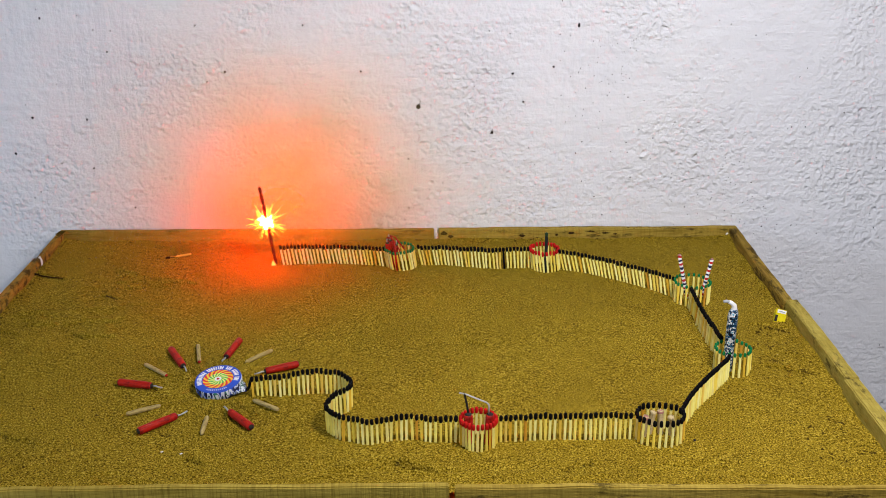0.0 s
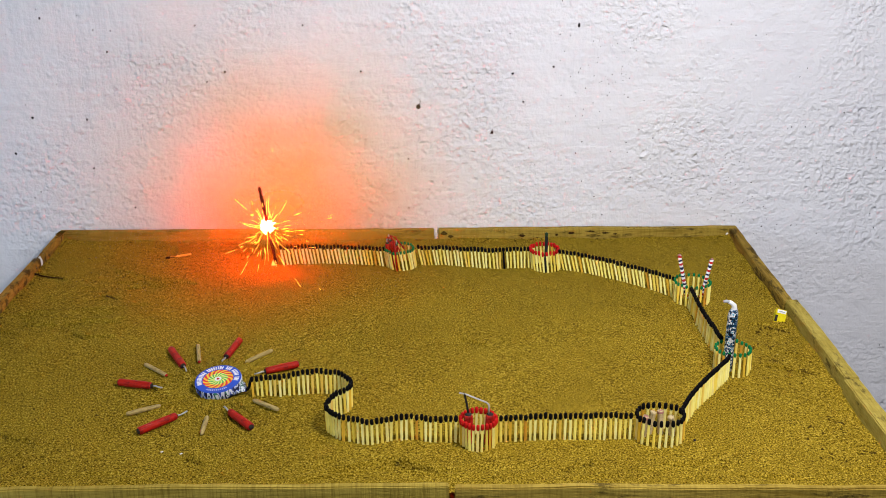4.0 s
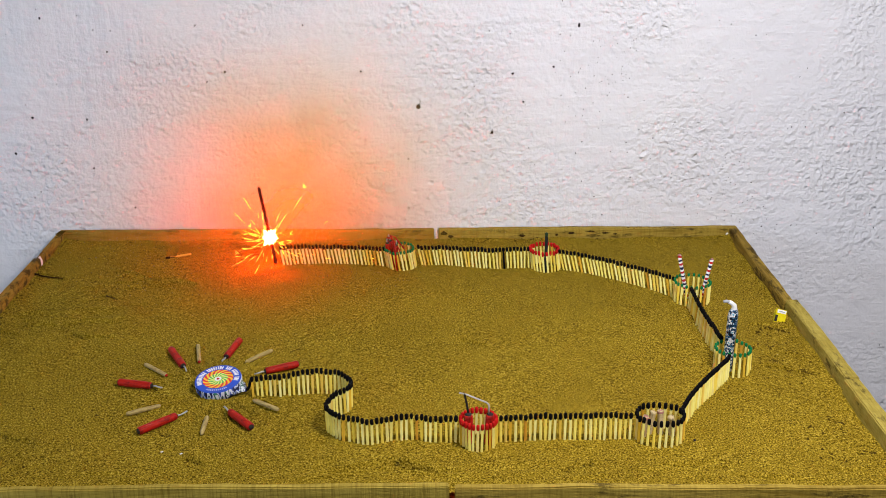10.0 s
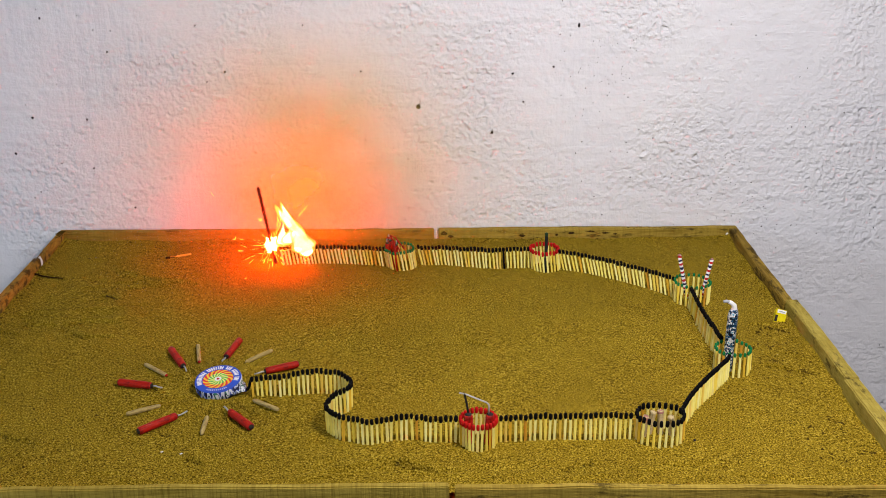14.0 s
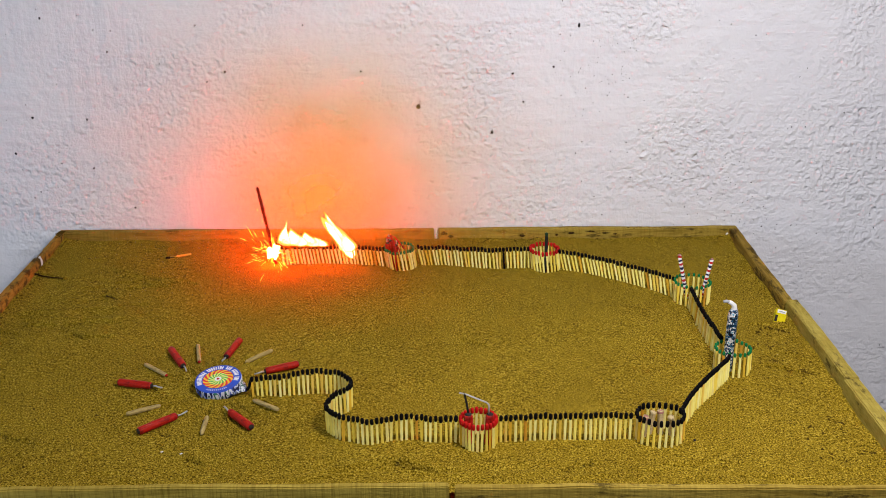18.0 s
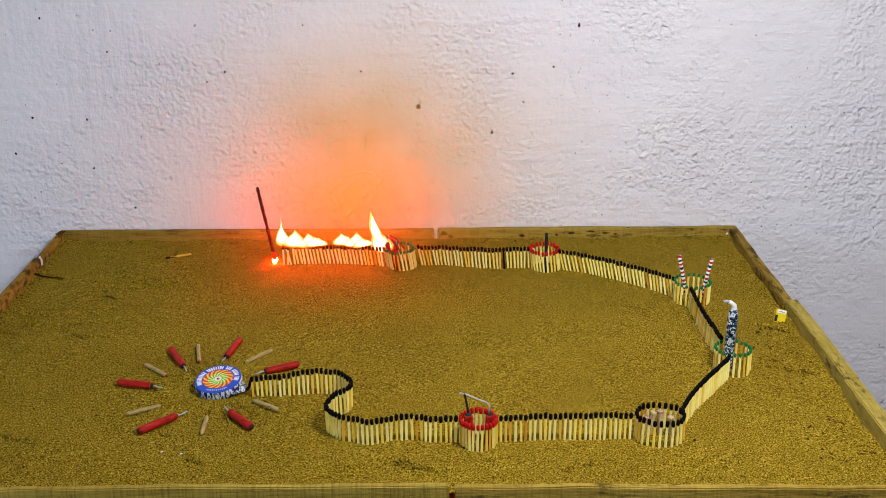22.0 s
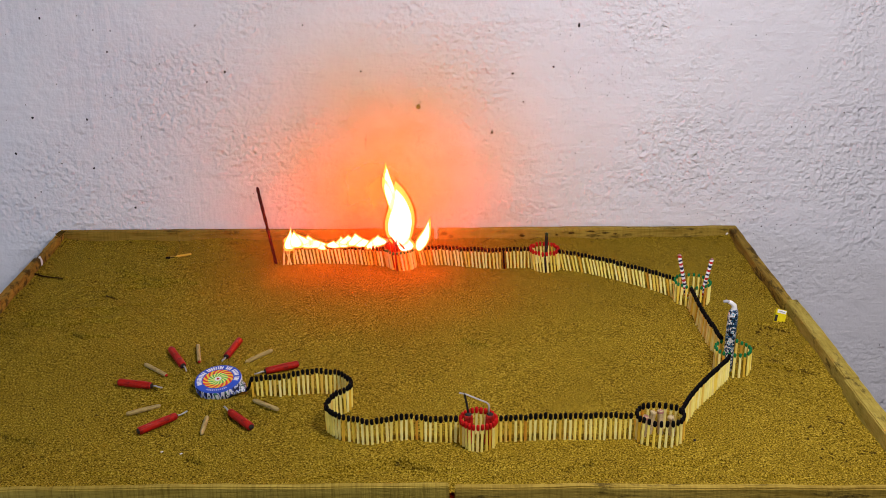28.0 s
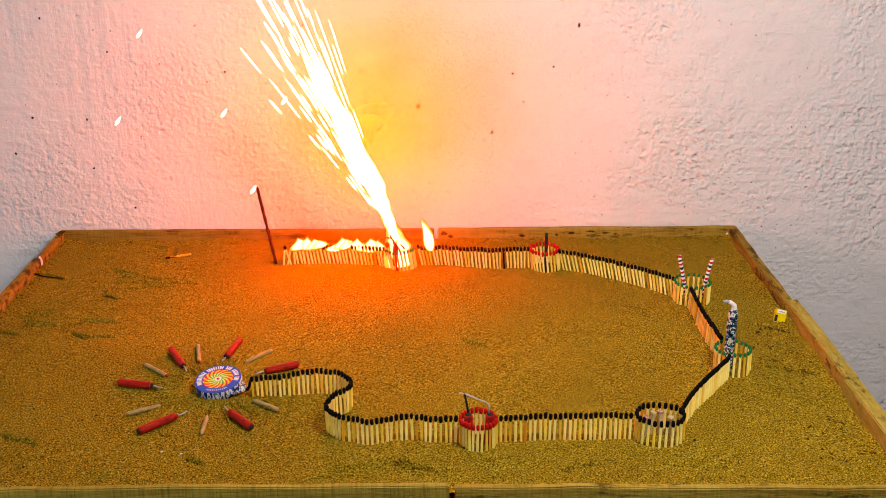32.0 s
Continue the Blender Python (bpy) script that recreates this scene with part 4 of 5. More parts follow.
for cx, cy in ((-0.324, 1.141), (-0.300, 1.136), (0.244, 1.530), (0.487, 1.385)):
    chip = tagged(link("wood_chip", box(-0.0016, 0.0016, -0.0007, 0.0007, 0, 0.001, 0.0002), WHITE_PAPER, smooth=False), "tiny pale wood chip on the sand", "chip")
    chip.matrix_basis = pose(cx, cy, 0.0004, 0, 0, rng.uniform(0, 90))


for run in (((-0.664, 1.702, 0.004), (-0.648, 1.694, 0.003), (-0.630, 1.689, 0.002), (-0.611, 1.686, 0.002)), ((-0.519, 1.611, 0.002), (-0.508, 1.603, 0.002), (-0.497, 1.597, 0.001))):
    tagged(link("twig", tube(run, 0.0017 if run[0][0] < -0.6 else 0.0010, 7, taper=0.5), STAIN_BARK), "thin dark twig lying on the sand", "twig")

# ---- the sparkler ----
FOOT, ROD = Vector((-0.267, 1.750, 0.0)), Vector((-0.290, 1.750, 0.1375))
sparkler = tagged(new("sparkler"), "burnt dark maroon sparkler stuck upright in the sand", "sparkler")
sparkler.location = FOOT
rod_len = (ROD - FOOT).length
part("coated_rod", lathe([(0.0018, -0.006), (0.0024, 0.001)] + [(0.0027 + 0.0006 * math.sin(k * 2.1), rod_len * k / 22) for k in range(1, 22)] + [(0.0019, rod_len)], 10, 0.12, 6), CHAR, sparkler)
part("wire", lathe([(0.0008, -0.008), (0.0008, 0.004)], 6), FUSE, sparkler, "bare steel wire")
ember = part("ember", lathe([(0.0028, 0.002), (0.0036, 0.007), (0.0036, 0.018), (0.0026, 0.024)], 10, 0.1, 3), EMBER, sparkler, "glowing red ember at the foot")

# the burning point, which travels down the rod, and its sparks
flare = tagged(new("sparkler_flare"), "white-hot burning point of the sparkler throwing sparks", "sparks")
bm = bmesh.new()
bmesh.ops.create_icosphere(bm, subdivisions=4, radius=0.0068)
for v in bm.verts:
    v.co *= 1.0 + 2.2 * max(0.0, noise.noise(v.co * 420)) + 0.3 * noise.noise(v.co * 900)
hot_core = part("hot_core", bm, HOT, flare, "white-hot core")
bm = bmesh.new()
bmesh.ops.create_icosphere(bm, subdivisions=2, radius=0.0052)
for v in bm.verts:
    v.co *= 1.0 + 0.5 * noise.noise(v.co * 400)
last_core = part("last_core", bm, HOT, flare, "small last glow of the powder")


def needle(length, r):
    return lathe([(r * 0.3, 0), (r, length * 0.25), (r * 0.9, length * 0.7), (r * 0.25, length)], 5)


rng = random.Random(77)
needle_kinds = []
for n, r in ((0.009, 0.00016), (0.017, 0.00018), (0.028, 0.00018), (0.012, 0.00024)):
    ob = link("spark", needle(n, r), SPARK)
    needle_kinds.append(ob.data)
    bpy.data.objects.remove(ob)
star_bm = bmesh.new()
for k in range(5):
    b = needle(rng.uniform(0.003, 0.008), 0.00018)
    bmesh.ops.rotate(b, cent=(0, 0, 0), matrix=Euler((rng.uniform(-0.9, 0.9), rng.uniform(-0.9, 0.9), 0)).to_matrix(), verts=b.verts)
    tmp = bpy.data.meshes.new("tmp")
    b.to_mesh(tmp)
    b.free()
    star_bm.from_mesh(tmp)
    bpy.data.meshes.remove(tmp)
ob = link("spark_star", star_bm, SPARK)
star_mesh = ob.data
bpy.data.objects.remove(ob)
SPARKS = [share("spark", needle_kinds[k % 4] if k % 13 else star_mesh, flare, pose(0, 0, 0)) for k in range(130)]


# ---- flames ----
def tongue(height, width, bend, seed, fat=0.32, deep=0.6):
    """A tongue of flame on its foot: full below, drawn out to a bent, swaying point."""
    rows = []
    sharp = 0.5 * (1 - fat) / fat
    peak = (fat + 0.015) ** 0.5 * (1 - fat) ** sharp
    for k in range(33):
        s = k / 32
        q = (s + 0.015) ** 0.5 * max(0.0, 1 - s) ** sharp / peak
        q *= 1 + 0.10 * math.sin(s * 8 + seed) * s
        rows.append((max(0.0002, width / 2 * q), height * s))
    return lathe(rows, 20, 0.0, seed, centre=lambda s: (bend * height * (s ** 1.6) + 0.07 * height * math.sin(s * 4.5 + seed) * s, 0.02 * height * math.sin(4 * s + seed)), flat=deep)


def flame_part(name, parent, height, width, bend, seed, fat=0.32, lift=0.035, deep=0.4):
    outer = part(name, tongue(height * 1.08, width * 1.22, bend, seed, fat, deep), FLAME_EDGE, parent, "orange edge of the flame")
    mantle = part("flame_mantle", tongue(height * (1.03 - lift * 0.5), width * 1.07, bend, seed, fat, deep), FLAME_MANTLE, outer, "yellow mantle of the flame")
    mantle.location = (0, 0, height * lift * 0.5)
    core = part("flame_heart", tongue(height * (0.90 - lift), width * 0.84, bend, seed, fat, deep), FLAME, outer, "white heart of the flame")
    core.location = (0, 0, height * lift)
    return outer


front = tagged(new("travelling_flame"), "tall yellow-white flame travelling along the match line", "flame")
front.location = (0, 1.744, 0)
front_foot = flame_part("foot_tongue", front, 0.042, 0.040, -0.10, 1, 0.28)
front_body = flame_part("body_tongue", front, 0.078, 0.031, 0.05, 2, 0.28)
front_neck = flame_part("neck_tongue", front, 0.092, 0.024, -0.03, 7, 0.36)
front_tip = flame_part("tip_tongue", front, 0.064, 0.017, -0.08, 3, 0.32)
side = tagged(new("ring_flame"), "yellow-white flame over the ring of green matches", "flame")
side.location = (0, 1.738, 0)
side_body = flame_part("body_tongue", side, 0.112, 0.046, -0.03, 5, 0.34)
side_tip = flame_part("small_tongue", side, 0.062, 0.019, 0.10, 6, 0.30)
LOW = []
low_rng = random.Random(9)
LOW_SIZES = ((0.052, 0.024), (0.034, 0.034), (0.024, 0.036), (0.027, 0.034), (0.019, 0.036), (0.016, 0.030), (0.015, 0.026), (0.023, 0.030), (0.020, 0.030), (0.026, 0.032), (0.018, 0.036), (0.024, 0.032), (0.022, 0.036))
for k, (h, w) in enumerate(LOW_SIZES):
    f = tagged(new("low_flame"), "low yellow flame along the burning match heads", "flame", "low flames on the match line")
    f.location = (0, 1.743, 0.003)
    LOW.append((flame_part("flame_tongue", f, h, w, low_rng.uniform(-0.15, 0.15), k + 10, 0.24 if k else 0.16, 0.16, 0.24), f))

# ---- the fountain that bursts from the first ring at the end ----
jet = tagged(new("spark_fountain"), "burst of white sparks from the first ring", "sparks")
jet.location = (-0.050, 1.735, 0.032)
JET_AXIS = Vector((-0.150, -0.09, 0.385)).normalized()
jet_needles = []
for n, r in ((0.05, 0.0009), (0.085, 0.0008), (0.03, 0.0012)):
    ob = link("spark", needle(n, r), JET_SPARK)
    jet_needles.append(ob.data)
    bpy.data.objects.remove(ob)
jet_cores = []
for k in range(10):
    r = 0.006 + 0.0030 * min(k, 3) - 0.0018 * max(0, k - 4)
    b = lathe([(r * 0.5, 0.0), (r, 0.025), (r * 0.85, 0.06), (r * 0.45, 0.09), (0.0008, 0.115)], 14, 0.10, k)
    jet_cores.append(part("jet_core", b, HOT_JET, jet, "white-hot heart of the jet"))
glint_bm = bmesh.new()
glint_bm = lathe([(0.0004, 0.0), (0.0021, 0.004), (0.0019, 0.010), (0.0003, 0.016)], 8, 0.2, 2, glint_bm)
glint_mesh = link("glint", glint_bm, JET_SPARK).data
bpy.data.objects.remove(bpy.data.objects["glint"])
glints = [share("flying_ember", glint_mesh, jet, pose(0, 0, 0), "glowing ember flung from the ring") for _ in range(5)]
jet_sparks = []
for k in range(100):
    ob = share("spark", jet_needles[k % 3], jet, pose(0, 0, 0))
    jet_sparks.append(ob)

# ---- wisps of smoke off the flame ----
PUFFS = []
for k in range(4):
    bm = bmesh.new()
    bmesh.ops.create_grid(bm, x_segments=24, y_segments=24, size=1.0)
    for v in bm.verts:
        x, z = v.co.x, v.co.y
        v.co = Vector((x * 0.036 + 0.010 * math.sin(2.2 * z + k), 0.012 * noise.noise(Vector((x, z, k * 3.0))), z * 0.075))
    PUFFS.append(tagged(link("smoke_puff", bm, SMOKE), "thin curling puff of brown smoke above the flame", "smoke", "puffs of smoke"))

# broad thin smoke hanging behind the fire, against the wall; its ochre imitates the glow
GLOW_VEILS = []
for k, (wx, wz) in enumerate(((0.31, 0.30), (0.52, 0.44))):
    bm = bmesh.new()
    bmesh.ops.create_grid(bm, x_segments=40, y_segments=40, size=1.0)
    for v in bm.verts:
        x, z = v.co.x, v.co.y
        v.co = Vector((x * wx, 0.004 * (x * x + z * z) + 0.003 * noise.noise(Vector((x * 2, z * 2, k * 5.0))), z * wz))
    ob = tagged(link("smoke_veil", bm, GLOW_VEIL), "broad thin smoke behind the fire with orange fire glow in its colour", "smoke", "veils of smoke")
    GLOW_VEILS.append((ob, 1.846 + 0.014 * k))


# added sloping sheet that spreads a red bloom over sand and matches
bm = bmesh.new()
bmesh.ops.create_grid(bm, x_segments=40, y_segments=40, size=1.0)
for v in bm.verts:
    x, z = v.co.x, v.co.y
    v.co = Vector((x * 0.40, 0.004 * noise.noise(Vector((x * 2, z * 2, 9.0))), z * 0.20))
bloom_sheet = tagged(link("bloom_haze", bm, BLOOM), "red see-through sheet before the fire imitating its bloom", "smoke", "veils of smoke")

# ---- what moves ----
def pointing(base, way, spin=0.0):
    """A pose at base whose z axis points along way."""
    way = Vector(way)
    turn = Vector((0, 0, 1)).rotation_difference(way.normalized()).to_matrix().to_4x4()
    return Matrix.Translation(base) @ turn @ pose(0, 0, 0, 0, 0, spin)


def rod_point(u):
    return FOOT.lerp(ROD, u)


# share of the rod still unburnt
BURN = [(0.0, 0.545), (3.0, 0.505), (6.0, 0.455), (9.0, 0.365), (11.0, 0.325), (13.0, 0.275), (14.5, 0.235), (16.5, 0.185), (19.0, 0.130), (20.5, 0.085), (21.6, 0.060), (22.4, 0.055)]

# the travelling flame: seconds, foot x, tip x, tip height
FRONT = [(10.15, -0.266, -0.268, 0.060), (10.4, -0.262, -0.258, 0.086), (10.7, -0.262, -0.256, 0.078), (11.0, -0.259, -0.264, 0.076), (11.5, -0.256, -0.263, 0.088), (12.0, -0.250, -0.247, 0.102), (12.5, -0.246, -0.244, 0.074),
         (13.0, -0.236, -0.243, 0.104), (13.5, -0.222, -0.221, 0.104), (14.0, -0.215, -0.252, 0.114), (14.5, -0.205, -0.227, 0.139), (15.2, -0.195, -0.220, 0.100), (15.8, -0.182, -0.200, 0.115),
         (16.5, -0.168, -0.203, 0.094), (17.0, -0.162, -0.180, 0.120), (17.5, -0.156, -0.181, 0.095), (18.0, -0.143, -0.179, 0.094), (18.5, -0.138, -0.170, 0.095), (19.0, -0.125, -0.144, 0.081), (19.5, -0.119, -0.147, 0.117),
         (20.0, -0.114, -0.158, 0.155), (20.5, -0.101, -0.117, 0.087), (21.0, -0.105, -0.104, 0.100), (21.5, -0.097, -0.121, 0.107), (22.0, -0.083, -0.102, 0.095), (22.5, -0.078, -0.097, 0.182), (23.0, -0.066, -0.072, 0.133),
         (23.5, -0.067, -0.081, 0.144), (24.0, -0.070, -0.079, 0.141), (24.5, -0.068, -0.054, 0.149), (25.0, -0.064, -0.101, 0.170), (25.5, -0.060, -0.066, 0.114), (26.2, -0.056, -0.082, 0.140), (26.9, -0.050, -0.090, 0.150),
         (27.5, -0.052, -0.119, 0.178), (28.0, -0.045, -0.075, 0.178), (28.5, -0.058, -0.075, 0.143), (29.0, -0.048, -0.091, 0.143), (29.5, -0.040, -0.063, 0.182), (30.0, -0.046, -0.087, 0.245), (30.5, -0.038, -0.059, 0.226),
         (31.0, -0.046, -0.056, 0.138), (31.3, -0.044, -0.064, 0.142), (31.6, -0.045, -0.072, 0.150), (31.9, -0.050, -0.080, 0.110), (32.0, -0.052, -0.082, 0.105)]
HEADS = 0.031
BURIED = -0.085


def sparks_fly(sparks, start, end, seed):
    """Each spark leaves the core again and again, a little slower as it goes, and falls; out of its time it lies buried."""
    rng = random.Random(seed)
    for k, ob in enumerate(sparks):
        far = 0.030 + 0.085 * rng.random() ** 2
        if k % 4 == 0:
            far += rng.uniform(0.04, 0.19)
        way = Vector((rng.gauss(0, 1), rng.gauss(0, 0.6), rng.gauss(0.15, 1))).normalized()
        rows, t = [], start + rng.uniform(0, 0.3)
        while t < end - 0.6 - (k % 8) * 0.35:
            dur = rng.choice((0.2, 0.2667, 0.3333, 0.4))
            near = rng.uniform(0.004, 0.012)
            reach = far * rng.uniform(0.7, 1.1)
            rows.append((t, pointing(way * near, way)))
            rows.append((t + dur, pointing(way * reach + Vector((0, 0, -4.0 * reach * dur * dur)), way - Vector((0, 0, 0.6 * dur)))))
            axis = Vector((rng.gauss(0, 1), rng.gauss(0, 1), rng.gauss(0, 1))).normalized()
            way = (Matrix.Rotation(radians(rng.uniform(15, 78)), 3, axis) @ way).normalized()
            t += dur + 0.0667
        rows.append((t + 0.1, Matrix.Translation((0.0, 0.0, BURIED)) @ rows[-1][1].to_3x3().to_4x4()))
        if rows[0][0] > 0:
            rows.insert(0, (0.0, rows[0][1]))
        rows.append((32.0, rows[-1][1]))
        walk(ob, rows)


def motions():
    # the rod sinks aside a little as it burns
    way0, way1 = Vector((-0.0205, 0, 0.1378)), Vector((-0.0240, 0, 0.1372))
    walk(sparkler, [(0.0, pointing(FOOT, way0)), (10.0, pointing(FOOT, way0.lerp(way1, 0.3))), (20.0, pointing(FOOT, way1)), (32.0, pointing(FOOT, way1))])
    rows = [(t, Matrix.Translation(rod_point(u))) for t, u in BURN]
    walk(flare, rows + [(32.0, rows[-1][1])])
    # the core shows until the powder is spent, then drops into the sand
    walk(hot_core, [(0.0, pose(0, 0, 0)), (6.0, pose(0, 0, 0, 40, 30, 60)), (12.0, pose(0, 0, 0, 10, 60, 120)), (18.2, pose(0, 0, 0, 50, 20, 170)), (18.8, pose(0, 0, -0.012, 50, 20, 190)), (19.3, pose(0, 0, -0.06, 50, 20, 200)), (32.0, pose(0, 0, -0.06, 50, 20, 200))])
    walk(last_core, [(0.0, pose(0, 0, 0)), (21.2, pose(0, 0, 0)), (22.4, pose(0, 0, -0.004)), (22.9, pose(0, 0, -0.04)), (32.0, pose(0, 0, -0.04))])
    walk(ember, [(0.0, pose(0, 0, -0.06)), (19.5, pose(0, 0, -0.06)), (20.6, pose(0, 0, 0)), (25.4, pose(0, 0, 0)), (26.6, pose(0, 0, -0.03)), (32.0, pose(0, 0, -0.06))])
    sparks_fly(SPARKS, 0.0, 21.4, 31)

    # the travelling flame, in three tongues that slide in one another as it rises and falls
    feet, bodies, necks, tips = [], [], [], []
    rng = random.Random(4)
    down = Matrix.Translation((-0.262, 0, BURIED))
    for rows in (feet, bodies, necks, tips):
        rows += [(0.0, down), (9.95, down)]
    spin = 0.0
    for t, fx, tx, top in FRONT:
        foot, tip = Vector((fx, 0, HEADS)), Vector((tx, 0, top))
        way = tip - foot
        length = way.length
        d = way.normalized()
        spin = rng.uniform(-35, 35)
        feet.append((t, pointing(foot - Vector((0, 0, 0.008 if length > 0.06 else 0.016)), Vector((d.x * 0.5, 0, 1)), spin)))
        b0 = max(-0.034, (length - 0.125) * 0.5)
        early = Vector((0, 0, -0.13)) if t < 12.8 else Vector()
        sunk = Vector((0, 0, -0.13)) if length < 0.085 else early
        bodies.append((t, pointing(sunk + foot + d * b0, d + Vector((0.12 * rng.uniform(-1, 1), 0, 0)), spin * 0.8)))
        necks.append((t, pointing((Vector((0, 0, -0.13)) if length < 0.07 else early) + tip - d * max(0.095, 0.072 + min(0.055, (length - 0.06) * 0.45)), d + Vector((0.05 * rng.uniform(-1, 1), 0, 0)), -spin)))
        tips.append((t, pointing(tip - d * 0.064, d, spin * 0.6)))
    for ob, rows in ((front_foot, feet), (front_body, bodies), (front_neck, necks), (front_tip, tips)):
        walk(ob, rows)

    # the flame over the ring, from 27.6 s on
    under = Matrix.Translation((-0.055, 0, -0.137))
    rows, small = [(0.0, under), (27.4, under)], [(0.0, under), (27.4, under)]
    for t, x, z, lean in ((27.8, -0.053, 0.036, -0.06), (28.2, -0.052, 0.034, 0.0), (28.6, -0.050, -0.018, -0.15), (29.0, -0.046, -0.022, -0.2), (29.5, -0.040, -0.002, 0.0), (30.0, -0.042, 0.008, -0.2), (30.5, -0.040, 0.012, -0.1),
                          (31.0, -0.036, -0.010, 0.0), (31.4, -0.045, -0.014, 0.0), (31.8, -0.045, -0.022, -0.2), (32.0, -0.050, -0.028, -0.2)):
        rows.append((t, pointing((x, 0, z), (lean, 0, 1), rng.uniform(-30, 30))))
    for t, x, z, lean in ((27.8, -0.030, 0.024, 0.3), (28.2, -0.022, 0.028, 0.3), (28.6, -0.036, 0.040, -0.1), (29.0, -0.030, 0.022, 0.3), (29.5, -0.028, 0.020, 0.1), (30.0, -0.032, 0.060, 0.3), (30.5, -0.024, 0.020, 0.2),
                          (31.0, -0.018, 0.018, -0.1), (31.5, -0.012, 0.024, 0.0), (31.8, -0.004, 0.026, -0.3), (32.0, 0.000, 0.026, -0.35)):
        small.append((t, pointing((x, 0, z), (lean, 0, 1), rng.uniform(-30, 30))))
    walk(side_body, rows)
    walk(side_tip, small)

    # smoke drifts up off the tip and away under the ceiling
    for ob, (t0, x0, z0, t1, x1) in zip(PUFFS, ((22.2, -0.10, 0.16, 23.9, -0.15), (23.1, -0.07, 0.16, 24.7, -0.09), (28.1, -0.07, 0.16, 29.4, -0.03), (29.9, -0.08, 0.24, 31.2, -0.04))):
        low = pose(-0.06, 1.70, -0.07)
        span = t1 - t0
        walk(ob, [(0.0, low), (t0 - 0.4, low), (t0, pose(x0, 1.79, z0, 0, 0, 8)), (t0 + span * 0.5, pose((x0 + x1) / 2, 1.80, z0 + 0.13, 0, 15, -8)), (t1, pose(x1, 1.80, z0 + 0.30, 0, 25, 6)), (t1 + 1.2, pose(x1, 1.80, 1.75, 0, 30, 10)), (32.0, pose(x1 - 0.3, 1.80, 1.80, 0, 30, 16))])

    # the broad smoke, fire glow in its colour, hangs over the fire, goes along with it, and swells up with the fountain
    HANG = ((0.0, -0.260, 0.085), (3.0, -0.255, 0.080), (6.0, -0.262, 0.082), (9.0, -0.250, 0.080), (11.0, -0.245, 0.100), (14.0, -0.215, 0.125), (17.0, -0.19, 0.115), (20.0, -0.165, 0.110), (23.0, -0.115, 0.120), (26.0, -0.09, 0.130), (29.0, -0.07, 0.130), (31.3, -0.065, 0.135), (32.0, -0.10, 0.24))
    for k, (ob, y) in enumerate(GLOW_VEILS):
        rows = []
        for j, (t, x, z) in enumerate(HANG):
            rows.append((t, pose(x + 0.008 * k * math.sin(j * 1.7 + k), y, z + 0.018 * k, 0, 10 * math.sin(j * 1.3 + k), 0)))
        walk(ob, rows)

    # the added bloom sheet keeps to the fire's place along the row
    walk(bloom_sheet, [(t, pose(x, 1.605, 0.088, -60, 0, 3 * math.sin(j * 1.9))) for j, (t, x, z) in enumerate(HANG)])

    # low flames rise where the front has passed, and flicker
    for k, (ob, _) in enumerate(LOW):
        x = -0.250 + 0.0135 * k + {5: -0.007, 7: 0.006}.get(k, 0.0)
        lit = 32.0
        for (ta, xa, _, _), (tb, xb, _, _) in zip(FRONT, FRONT[1:]):
            if xa <= x + 0.012 <= xb:
                lit = tb
                break
        low = Matrix.Translation((x, 0, -0.06))
        rows = [(0.0, low), (lit - 0.1, low)]
        t = lit + 0.3
        gap = k == 6
        while t < 31.9:
            z = HEADS + rng.uniform(-0.004, 0.002) - (0.08 if gap and t < 26.5 else 0) - (0.004 if t > 26 and rng.random() < 0.6 else 0) - (0.005 if t > 29.2 else 0) - (0.012 if k == 0 and t > 26.5 else 0) - (0.07 if k < 2 and t > 31.4 else 0)
            rows.append((t, pointing((x + rng.uniform(-0.003, 0.003) + (0.008 if k == 0 and t > 26.5 else 0), 0, z), (rng.uniform(-0.18, 0.12), 0, 1), rng.uniform(-40, 40))))
            t += rng.uniform(0.25, 0.5)
        rows.append((32.0, rows[-1][1]))
        walk(ob, rows)

    # the fountain: the cores and streaks shoot out of the ring
    side_x = Vector((0, 1, 0)).cross(JET_AXIS).normalized()
    jr = random.Random(14)
    flat = Vector((1, 0.1, 0.1))
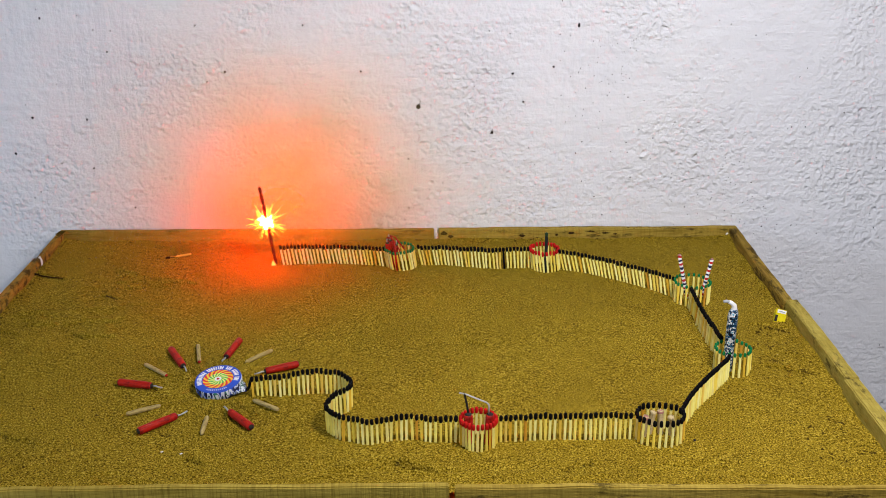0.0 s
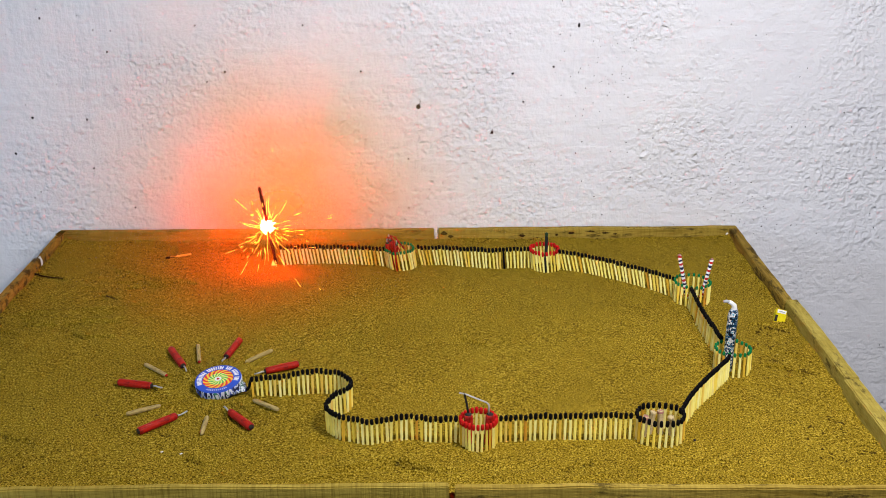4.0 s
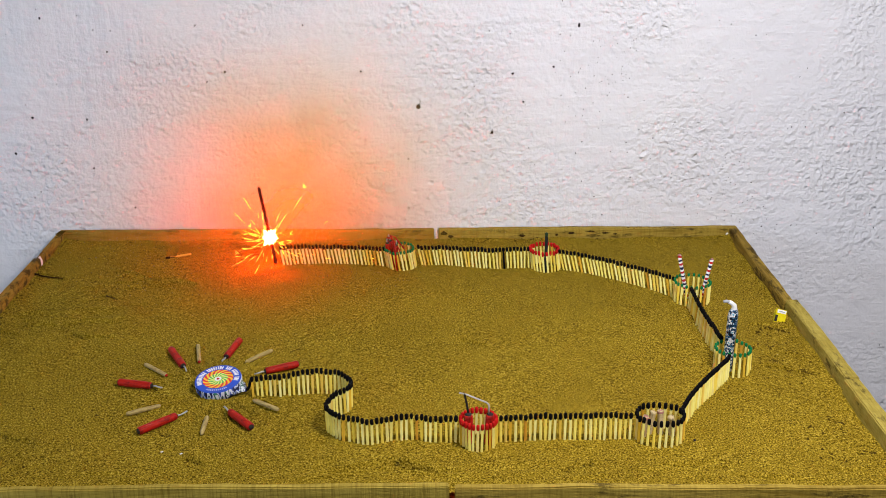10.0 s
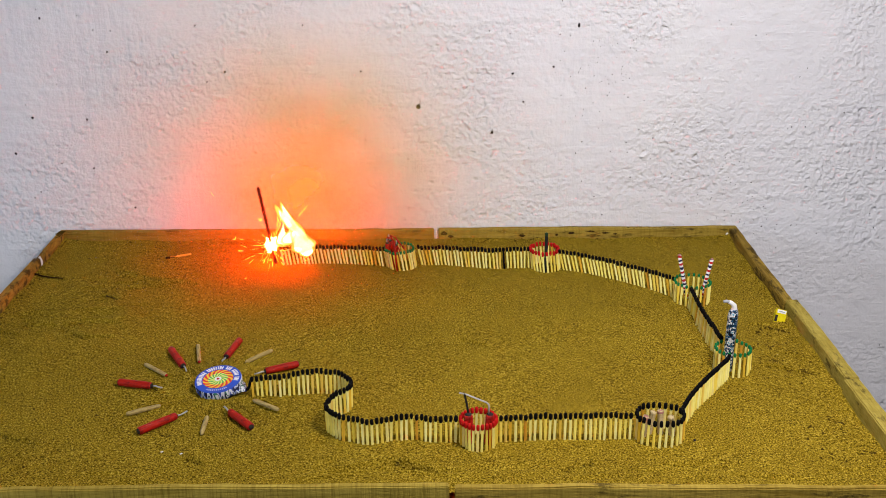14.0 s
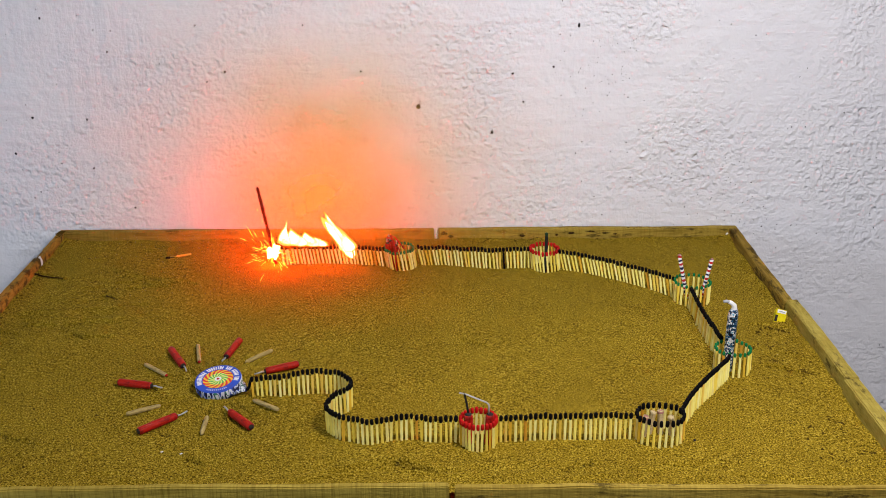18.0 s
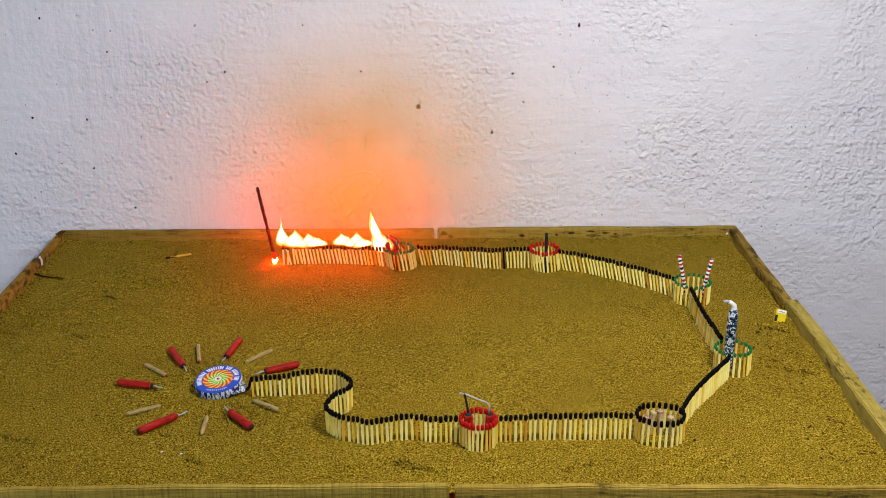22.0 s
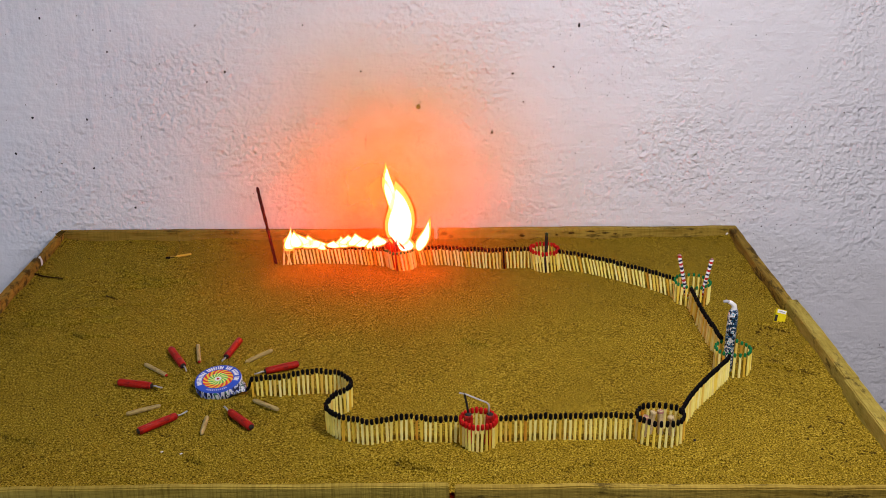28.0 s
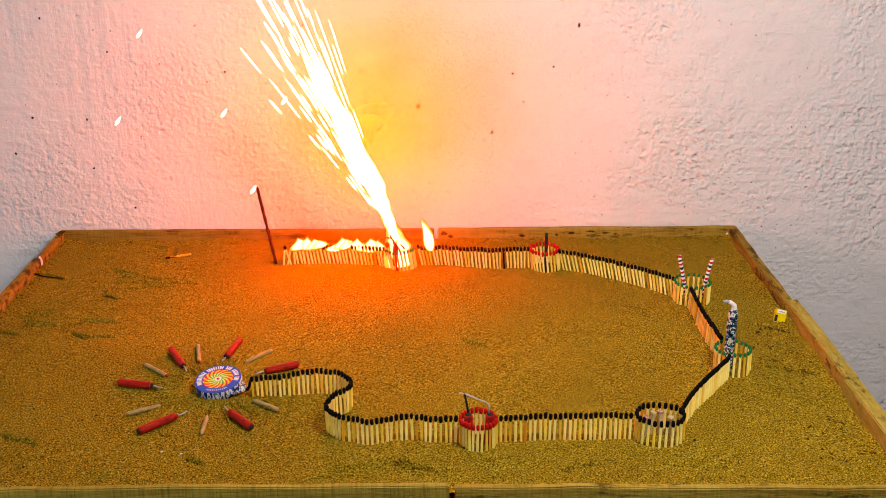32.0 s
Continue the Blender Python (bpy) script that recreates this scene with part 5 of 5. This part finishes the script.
    for k, ob in enumerate(jet_cores):
        hid = pointing((-0.03, 0, -0.095), Vector((0.9, 0.1, 0.1)))
        d = (JET_AXIS + side_x * jr.uniform(-0.05, 0.05)).normalized()
        small = Vector((-0.12, 0, 1.0))
        rows = [(0.0, hid), (31.5, hid), (31.6, pointing(small.normalized() * (0.0 + 0.006 * k) - Vector((0, 0, 0.02)), small)), (31.8, pointing(small.normalized() * 0.004 * k - Vector((0, 0, 0.02)), Vector((-0.5, 0, 1)))),
                (31.9, pointing(Vector((-0.55, 0, 0.83)) * 0.012 * k, Vector((-0.55, 0, 0.83)))), (32.0, pointing(d * 0.034 * k, d, 40 * k))]
        walk(ob, rows)
    for ob, at in zip(glints, ((-0.399, -0.05, 0.366), (-0.446, -0.05, 0.230), (-0.279, -0.05, 0.242), (-0.241, -0.05, 0.116), (-0.19, 0.0, 0.25))):
        hid = Matrix.Translation((0.0, 0.0, -0.09))
        walk(ob, [(0.0, hid), (31.5, hid), (31.7, Matrix.Translation(Vector(at) * 0.5)), (32.0, Matrix.Translation(at) @ pose(0, 0, 0, 0, 35, 0))])
    # the first matches curl over as they burn
    for k, ob in enumerate(FIRST_ROW[:4]):
        m = ob.matrix_basis.copy()
        bent = m @ pose(0, 0, 0, 4 - 3 * k, (14, 20, -8, 6)[k], 0)
        walk(ob, [(0.0, m), (13.0, m), (22.0, m.lerp(bent, 0.6)), (32.0, bent)])
    for k, ob in enumerate(jet_sparks):
        hid = pointing((-0.02, 0, -0.095), flat)
        spread = jr.gauss(0, 0.075) - 0.005
        reach = 0.06 + 0.40 * jr.random() ** 0.8
        d = (JET_AXIS + side_x * spread + Vector((0, -0.3 * jr.random(), 0))).normalized()
        early = Vector((jr.uniform(-0.4, 0.1), 0, 1)).normalized()
        mid = Vector((-0.62 + jr.gauss(0, 0.08), 0, 0.8)).normalized()
        rows = [(0.0, hid), (31.5, hid), (31.6, pointing(early * reach * 0.5, early)), (31.8, pointing(early * 0.03, mid)), (31.9, pointing(mid * reach * 0.8, mid)), (32.0, pointing(d * reach, d))]
        walk(ob, rows)


motions()
